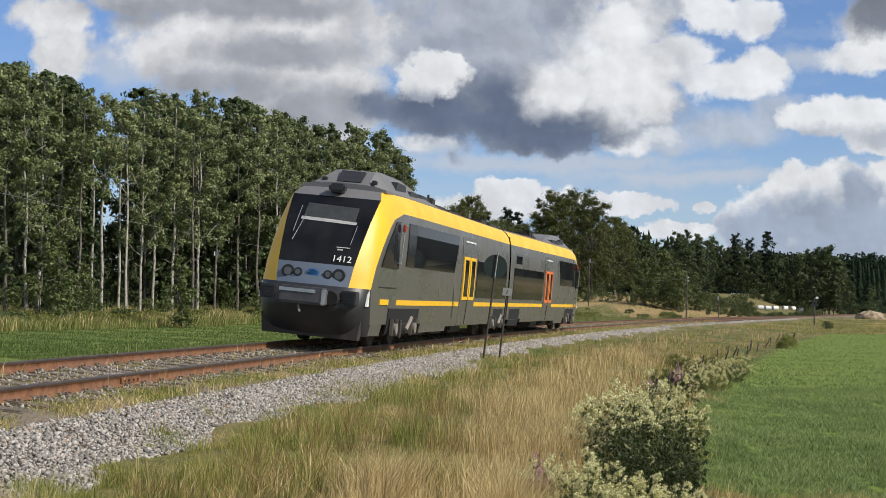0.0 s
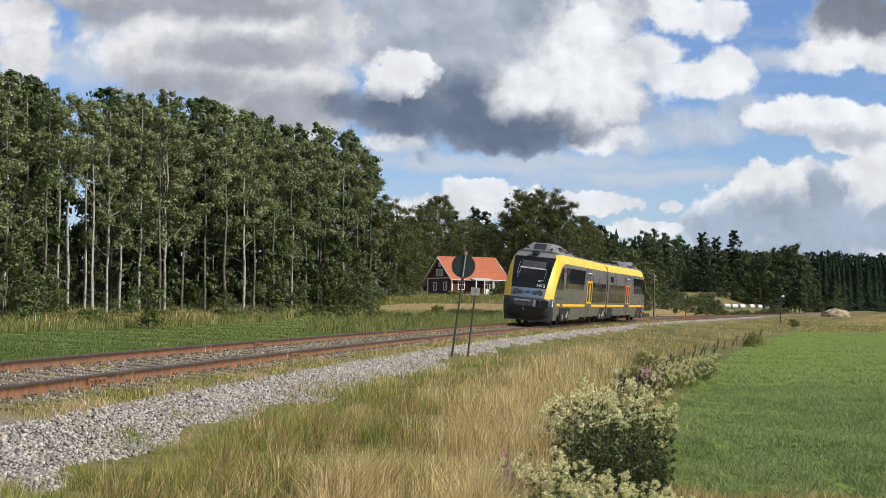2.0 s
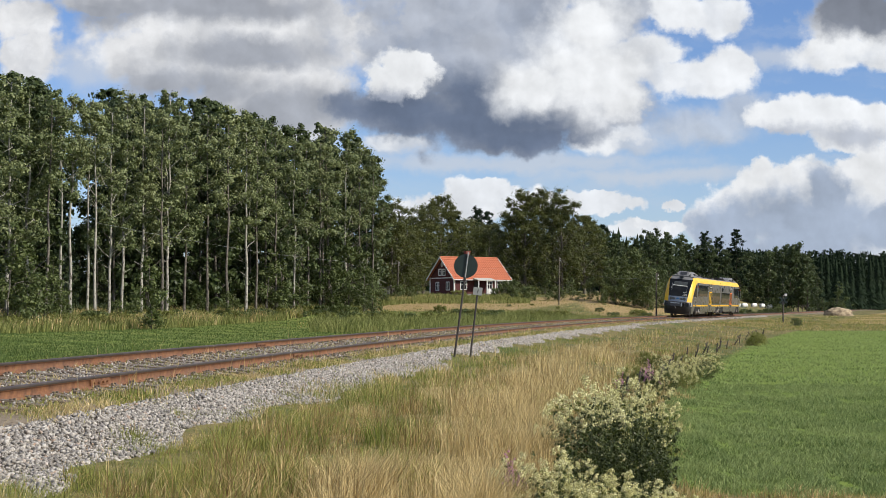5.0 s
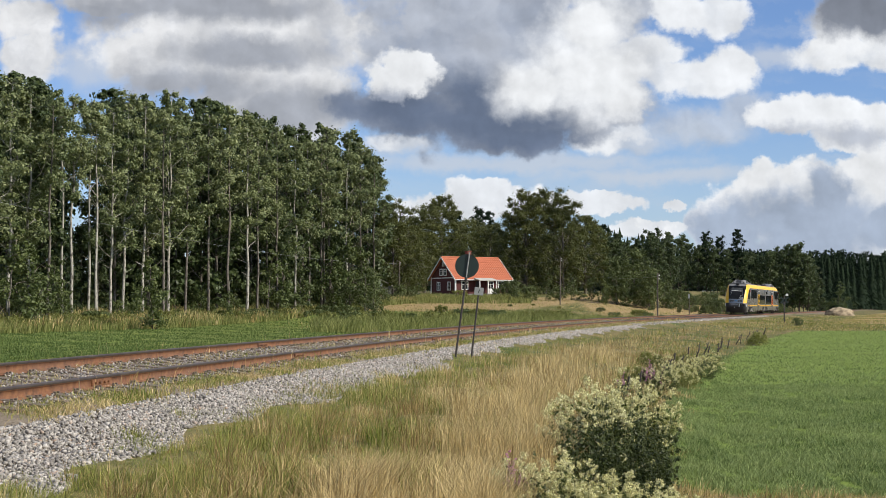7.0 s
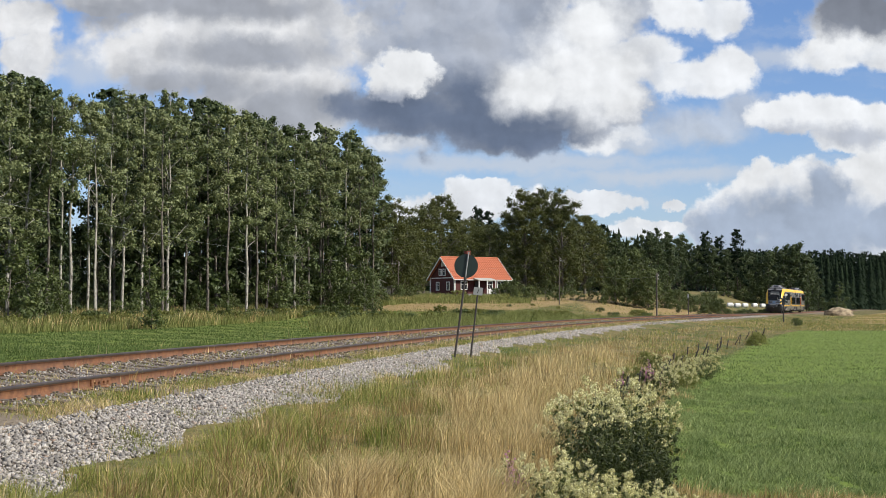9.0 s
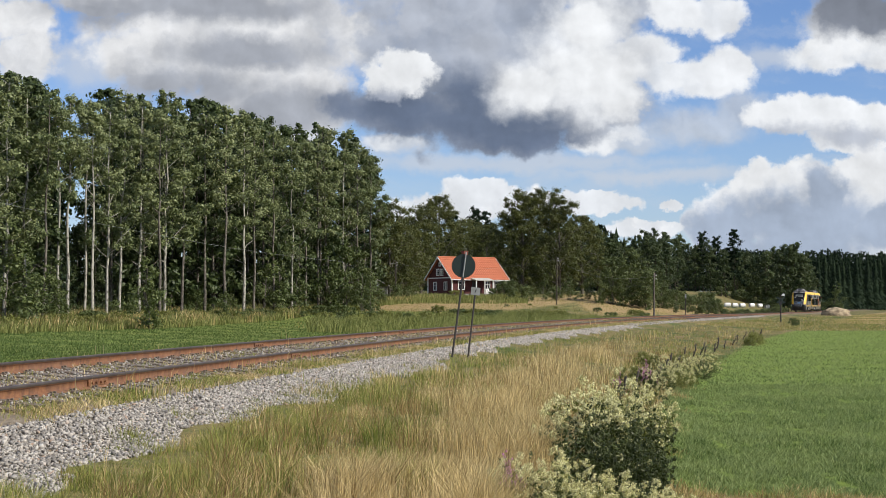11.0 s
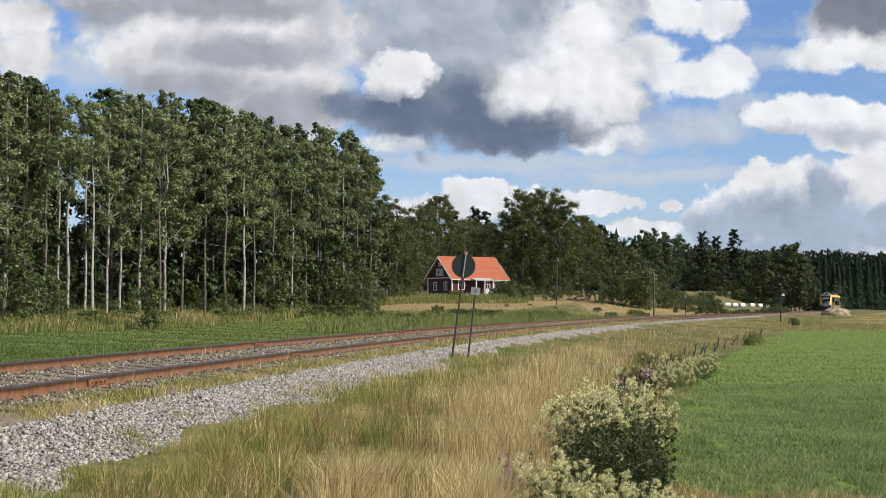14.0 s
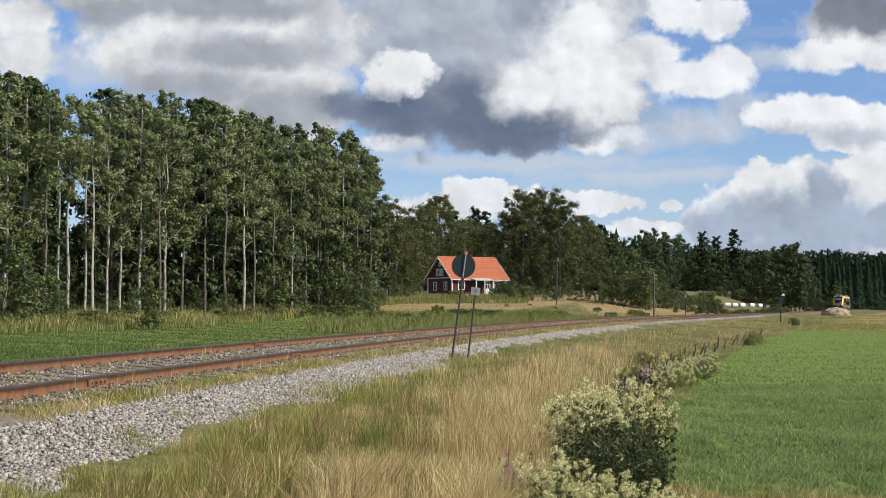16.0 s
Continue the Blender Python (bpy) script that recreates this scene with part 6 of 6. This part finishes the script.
def build_house():
    y0 = 228.0
    x0 = px(800, y0)
    base = tz(x0, y0) + 0.05
    house = thing("farmhouse", pose(x0, y0, base, 0, 0, 33), "dark red timber farmhouse with orange tiled roof and white trim", "house")
    L, W, E, R = 10.6, 7.2, 3.05, 6.25
    # local: x along the long front, y back from it
    bm = bmesh.new()
    box(bm, L / 2, W / 2, 0.0, L + 0.06, W + 0.06, 0.7)
    part("foundation", bm, M_STONEBASE, house, "grey stone footing")
    for nm, a, b in (("wall", 0.0, 0.18), ("wall", W - 0.18, W)):
        bm = bmesh.new()
        solid(bm, [(0.18, 0.35), (L - 0.18, 0.35), (L - 0.18, E), (0.18, E)], a, b, "y")
        part(nm, bm, M_FALU, house, "dark red boarded wall")
    for a, b in ((0.0, 0.18), (L - 0.18, L)):
        bm = bmesh.new()
        solid(bm, [(0.0, 0.35), (W, 0.35), (W, E), (W / 2, R - 0.12), (0.0, E)], a, b, "x")
        part("gable_wall", bm, M_FALU, house, "dark red boarded gable")
    for x, y in ((0, 0), (L, 0), (0, W), (L, W)):
        bm = bmesh.new()
        box(bm, x, y, 0.35 + E / 2 - 0.17, 0.22, 0.22, E - 0.35, 0.01)
        part("corner_board", bm, M_WHITE, house, "white corner board")
    # roof slopes
    ov, th = 0.55, 0.1
    slope = math.atan2(R - E, W / 2)
    for side in (0, 1):
        bm = bmesh.new()
        run = (W / 2 + ov)
        pts = [(-ov, E - ov * math.tan(slope)), (W / 2, R), (W / 2, R + th), (-ov, E - ov * math.tan(slope) + th)]
        if side:
            pts = [(W - a, b) for a, b in pts]
        solid(bm, pts, -0.5, L + 0.5, "x")
        roof = part("roof", bm, M_TILE, house, "orange clay tile roof slope")
        if side == 0:
            tile = bmesh.new()
            solid(tile, [(-0.16, 0.0), (-0.09, 0.045), (0.0, 0.06), (0.09, 0.045), (0.16, 0.0)], 0, 0.5, "y")
            tm = bpy.data.meshes.new("tile")
            tile.to_mesh(tm)
            tile.free()
            tm.materials.append(M_TILE)
            length = run / math.cos(slope)
            for i in range(30):
                for j in range(9):
                    o = new("tile", tm)
                    o.parent = roof
                    t = j * length / 9
                    o.matrix_local = pose(-0.3 + i * (L + 0.6) / 29, -ov + t * math.cos(slope), E - ov * math.tan(slope) + t * math.sin(slope) + th + 0.012, math.degrees(slope) - 1.5, 0, 0)
    for x in (-0.5, L + 0.5):
        for side in (0, 1):
            bm = bmesh.new()
            pts = [(-ov - 0.05, E - ov * math.tan(slope) - 0.12), (W / 2, R - 0.08), (W / 2, R + 0.16), (-ov - 0.05, E - ov * math.tan(slope) + 0.14)]
            if side:
                pts = [(W - a, b) for a, b in pts]
            solid(bm, pts, x - 0.03, x + 0.03, "x")
            part("bargeboard", bm, M_WHITE, house, "white bargeboard")
    bm = bmesh.new()
    box(bm, L / 2, -ov - 0.02, E - ov * math.tan(slope) + 0.02, L + 1.0, 0.1, 0.12, 0.02)
    part("gutter", bm, M_WHITE, house, "white gutter board")
    bm = bmesh.new()
    rod(bm, (-0.4, W / 2, R + 0.12), (L + 0.4, W / 2, R + 0.12), 0.13, sides=10)
    part("ridge", bm, M_TILE, house, "row of orange ridge tiles")
    bm = bmesh.new()
    box(bm, 4.9, W / 2, R + 0.45, 0.75, 0.75, 1.3, 0.02)
    box(bm, 4.9, W / 2, R + 1.12, 0.9, 0.9, 0.16, 0.02)
    part("chimney", bm, M_BRICK, house, "red brick chimney")
    # white band boards and windows
    bm = bmesh.new()
    box(bm, -0.02, W / 2, E - 0.12, 0.06, W - 0.2, 0.14)
    part("band_board", bm, M_WHITE, house, "white band across the gable")
    out_g = Matrix.Rotation(radians(90), 4, "Z")
    out_f = Matrix.Rotation(radians(180), 4, "Z")
    for y, z, w, h in ((1.9, 1.6, 0.9, 1.3), (5.0, 1.6, 0.9, 1.3), (3.05, 3.85, 0.8, 1.0), (4.2, 3.85, 0.8, 1.0), (3.6, 5.15, 0.5, 0.55)):
        house_window(house, Matrix.Translation((-0.005, y, z)) @ out_g, w, h)
    for x, z, w, h in ((1.8, 1.7, 1.2, 1.35), (9.0, 1.7, 1.2, 1.35), (6.9, 1.7, 1.0, 1.35)):
        house_window(house, Matrix.Translation((x, -0.005, z)) @ out_f, w, h)
    for x in (2.2, 4.0, 6.6, 8.4):
        house_window(house, Matrix.Translation((x, -0.005, E - 0.2)) @ out_f, 0.6, 0.28)
    # porch
    bm = bmesh.new()
    solid(bm, [(-1.9, 2.55), (0.0, 3.0), (0.0, 2.9), (-1.9, 2.45)], 3.4, 7.0, "x")
    porch = part("porch_roof", bm, M_PALEROOF, house, "pale sheet-metal porch roof")
    for x in (3.55, 5.2, 6.85):
        bm = bmesh.new()
        box(bm, x, -1.75, 1.3, 0.16, 0.16, 2.35, 0.01)
        part("porch_post", bm, M_WHITE, porch, "white porch post")
    bm = bmesh.new()
    box(bm, 6.1, -1.75, 0.75, 1.3, 0.08, 0.85)
    part("porch_rail", bm, M_WHITE, porch, "white boarded porch rail")
    bm = bmesh.new()
    box(bm, 5.2, -0.95, 0.2, 3.6, 1.9, 0.3)
    part("porch_floor", bm, M_STONEBASE, porch)
    bm = bmesh.new()
    box(bm, 4.4, -0.02, 1.4, 1.0, 0.06, 2.05, 0.01)
    part("door", bm, M_DARK, house, "dark front door")
    shed = thing("outhouse", pose(px(668, 205), 205, tz(px(668, 205), 205)), "small grey shed half hidden by trees", "shed")
    bm = bmesh.new()
    box(bm, 0, 0, 1.0, 3.0, 2.4, 2.1, 0.02)
    part("wall", bm, plain("grey_shed_boards", (0.22, 0.22, 0.21), 0.9), shed)
    bm = bmesh.new()
    solid(bm, [(-1.8, 2.0), (0, 2.9), (1.8, 2.0), (1.8, 2.12), (0, 3.04), (-1.8, 2.12)], -1.4, 1.4, "y")
    part("roof", bm, M_PALEROOF, shed, "pale roof")


build_house()


# ---- signs by the track ----
def build_signs():
    x, y = 0.24, 37.4
    z = tz(x, y)
    s = thing("track_sign", pose(x, y, z, 0, 7.7, 0), "dark round trackside sign seen from behind on a leaning pole", "railway sign")
    bm = bmesh.new()
    rod(bm, (0, 0, -0.3), (0, 0, 2.1), 0.028, sides=10)
    rod(bm, (0, 0, 2.05), (0, 0, 2.13), 0.04, sides=10)
    part("pole", bm, M_SIGNPOLE, s, "dark weathered steel pole")
    bm = bmesh.new()
    rod(bm, (0, 0, 2.1), (0, 0, 2.8), 0.017, sides=8)
    part("upper_pole", bm, M_PALEPOLE, s, "pale upper pole")
    bm = bmesh.new()
    rod(bm, (-0.02, 0.03, 2.43), (-0.02, 0.045, 2.43), 0.315, sides=40)
    disc = part("disc", bm, M_SIGNBACK, s, "dark green back of a round disc")
    bm = bmesh.new()
    for q in (2.14, 2.7):
        box(bm, 0, 0.012, q, 0.09, 0.035, 0.035, 0.005)
    box(bm, 0.06, 0.01, 2.13, 0.05, 0.03, 0.03)
    part("clamp", bm, M_SIGNPOLE, disc, "steel clamp")
    x, y = px(828, 38.5), 38.5
    s = thing("number_sign", pose(x, y, tz(x, y), 0, 6.5, 0), "small pale square sign with dark stroke on leaning pole", "railway sign")
    bm = bmesh.new()
    rod(bm, (0, 0, -0.3), (0, 0, 1.72), 0.026, sides=10)
    part("pole", bm, M_SIGNPOLE, s, "dark weathered steel pole")
    bm = bmesh.new()
    box(bm, 0, -0.035, 1.83, 0.25, 0.012, 0.21, 0.004)
    plate = part("plate", bm, M_PALEPOLE, s, "pale grey square plate")
    bm = bmesh.new()
    solid(bm, [(-0.025, 1.78), (-0.005, 1.78), (0.025, 1.88), (0.005, 1.88)], -0.046, -0.0425, "y")
    part("stroke", bm, M_DARK, plate, "dark slanted stroke")


build_signs()


# ---- fence, poles, crossing, far things ----
def build_fence():
    rng = random.Random(9)
    protos = []
    for k in range(3):
        ob = thing("fence_post", pose(0, -900, 0), "thin dark weathered wooden fence post leaning in the weeds", "fence post", "posts of the field fence")
        bm = bmesh.new()
        limb_mesh(bm, (0, 0, -0.3), (0, 0, 0.5), 0.027, 0.022, 0.02, rng, 7, 4)
        part("post", bm, M_POST, ob)
        for z in (0.2, 0.42):
            bm = bmesh.new()
            rod(bm, (-0.035, 0, z), (-0.07, 0, z + 0.015), 0.012, sides=5)
            part("insulator", bm, M_DARK, ob, "small dark wire holder")
        protos.append(ob)
    s = -6.5
    spots = []
    while s < 66:
        x, y, h = on_line(s, float(field_edge(s)) - 0.8 + rng.uniform(-0.15, 0.15))
        spots.append((float(x), float(y)))
        s += rng.choice((2.2, 3.4, 4.6, 6.0))
    for i, (x, y) in enumerate(spots):
        m = pose(x, y, tz(x, y), rng.uniform(-6, 6), rng.uniform(8, 24), rng.uniform(0, 30))
        if i < 3:
            protos[i].matrix_world = m
        else:
            copy_thing(protos[rng.randrange(3)], m)


def telegraph_pole(u, y, H, r, label):
    x = px(u, y)
    ob = thing("telegraph_pole", pose(x, y, tz(x, y), 0, 0.6, 0), label, "utility pole", "poles of the telephone line")
    bm = bmesh.new()
    limb_mesh(bm, (0, 0, -0.3), (0, 0, H), r, r * 0.7, 0.02, random.Random(3), 9, 5)
    part("shaft", bm, M_WOODPOLE, ob)
    bm = bmesh.new()
    for k in (0.25, 0.55):
        rod(bm, (0, 0, H - k), (0.16, 0, H - k), 0.015)
        rod(bm, (0.16, 0, H - k - 0.03), (0.16, 0, H - k + 0.1), 0.035)
    part("insulator", bm, M_WHITE, ob, "white porcelain insulators")
    return (x, y, tz(x, y) + H - 0.3)


def build_lines():
    tops = [telegraph_pole(1157, 128, 4.3, 0.085, "slender weathered telephone pole beside the track"),
            telegraph_pole(985, 190, 6.4, 0.075, "slender weathered telephone pole before the big trees"),
            telegraph_pole(700, 200, 5.6, 0.1, "slender weathered telephone pole near the wood"),
            telegraph_pole(-200, 70, 8.4, 0.11, "tall weathered telephone pole in the grass strip")]
    for k, (a, b) in enumerate(zip(tops, tops[1:])):
        cu = bpy.data.curves.new("telephone_wire", "CURVE")
        cu.dimensions, cu.bevel_depth = "3D", 0.007
        sp = cu.splines.new("POLY")
        sp.points.add(16)
        for i in range(17):
            t = i / 16
            p = Vector(a).lerp(Vector(b), t) - Vector((0, 0, 1.1 * 4 * t * (1 - t)))
            sp.points[i].co = (*p, 1)
        cu.materials.append(M_PALEPOLE)
        tagged(new("telephone_wire", cu), "thin sagging pale telephone wire between poles", "wire")
    # distance post
    x, y = px(1213, 150), 150
    ob = thing("marker_post", pose(x, y, tz(x, y)), "thin grey trackside marker post with pale top", "post")
    bm = bmesh.new()
    rod(bm, (0, 0, -0.2), (0, 0, 2.6), 0.05)
    part("shaft", bm, M_SIGNPOLE, ob)
    bm = bmesh.new()
    box(bm, 0, 0, 2.75, 0.16, 0.05, 0.5, 0.01)
    part("plate", bm, M_PALEPOLE, ob, "pale narrow plate")


def build_crossing():
    y = 143.0
    x = px(1381, y)
    ob = thing("crossing_signal", pose(x, y, tz(x, y)), "level crossing signal post with crossed boards", "crossing signal")
    bm = bmesh.new()
    rod(bm, (0, 0, -0.3), (0, 0, 2.75), 0.07)
    part("shaft", bm, M_SIGNPOLE, ob, "dark steel post")
    for a in (35, -35):
        bm = bmesh.new()
        box(bm, 0, -0.08, 0, 1.0, 0.03, 0.16, 0.01, pose(0, 0, 2.3, 0, a, 0))
        part("crossed_board", bm, M_SIGNBACK, ob, "dark back of a crossed board")
    bm = bmesh.new()
    box(bm, 0, 0, 2.0, 0.34, 0.12, 0.34, 0.04)
    part("lamp_housing", bm, M_DARK, ob, "black lamp housing")
    bm = bmesh.new()
    rod(bm, (0.05, 0, 2.75), (0.25, 0, 2.8), 0.03)
    rod(bm, (0.28, -0.1, 2.82), (0.28, 0.1, 2.82), 0.13, sides=12)
    part("bell", bm, M_WHITE, ob, "white round bell")
    # heap of earth
    y = 235.0
    x = px(1482, y)
    rng = random.Random(2)
    bm = bmesh.new()
    bmesh.ops.create_icosphere(bm, subdivisions=4, radius=1.0)
    for v in bm.verts:
        n = noise.noise(v.co * 1.6) * 0.25 + noise.noise(v.co * 5) * 0.1
        v.co = Vector((v.co.x * 2.5 * (1 + n), v.co.y * 2.3, max(v.co.z, -0.1) * 1.35 * (1 + n) * (1 - 0.25 * v.co.x)))
    me = bpy.data.meshes.new("earth_heap")
    bm.to_mesh(me)
    bm.free()
    k = Nodes("dry_earth", 0.95)
    k.color(k.ramp(k.noise(1.5, k.place(), 6), (0.35, (0.16, 0.12, 0.075)), (0.55, (0.38, 0.3, 0.19)), (0.75, (0.48, 0.4, 0.25))))
    me.materials.append(k.mat)
    heap_ob = new("earth_heap", me)
    heap_ob.location = (x, y, tz(x, y) + 0.02)
    tagged(heap_ob, "heap of pale dry earth and straw beside the field", "earth heap")
    # wrapped bales
    proto = None
    for i, u in enumerate((1287, 1300, 1313, 1330, 1344, 1357)):
        y = 215.0
        while tz(px(u, y), y) < 0.9 - 2 / 2500 * y and y < 310:
            y += 0.5
        x = px(u, y)
        r = 0.6 if i < 3 else 0.78
        m = pose(x, y, tz(x, y) + 0.44, 0, 0, 8 * i)
        if proto is None:
            proto = thing("wrapped_bale", m, "white plastic-wrapped round hay bale at the field's edge", "hay bale", "wrapped bales in a row")
            bm = bmesh.new()
            rod(bm, (-0.6, 0, 0), (0.6, 0, 0), 0.45, sides=20)
            bmesh.ops.bevel(bm, geom=[e for e in bm.edges if e.calc_face_angle(0) > 1.0], offset=0.12, segments=3, affect="EDGES")
            part("wrap", bm, M_WHITE, proto)
            bm = bmesh.new()
            rod(bm, (-0.62, 0, 0), (-0.6, 0, 0), 0.24, sides=14)
            part("folded_end", bm, M_PALEPOLE, proto, "creased grey end of the wrap")
        else:
            copy_thing(proto, m)


build_fence()
build_lines()
build_crossing()
def rail_run(t):
    return 18.397 * t + 0.5 * 0.3257 * t * t


def car_pose(s_a, s_b):
    """A car whose near end rests over s_a and whose far end over s_b."""
    xa, ya, _ = on_line(s_a)
    xb, yb, _ = on_line(s_b)
    turn = -math.atan2(xb - xa, yb - ya)
    mid = (s_a + s_b) / 2
    lean = math.degrees(math.atan2(float(cant_at(mid)), 1.5)) * (1 if s_b > s_a else -1)
    return pose(xa, ya, float(cant_at(mid)) / 2, 0, 0, math.degrees(turn)) @ pose(0, 0, 0, 0, lean, 0)


def motions():
    times = [i * 0.25 for i in range(65)]
    walk(CARS[0], [(t, car_pose(rail_run(t) - 3.2, rail_run(t) + 15.3)) for t in times])
    walk(CARS[1], [(t, car_pose(rail_run(t) + 34.0, rail_run(t) + 15.6)) for t in times])


motions()
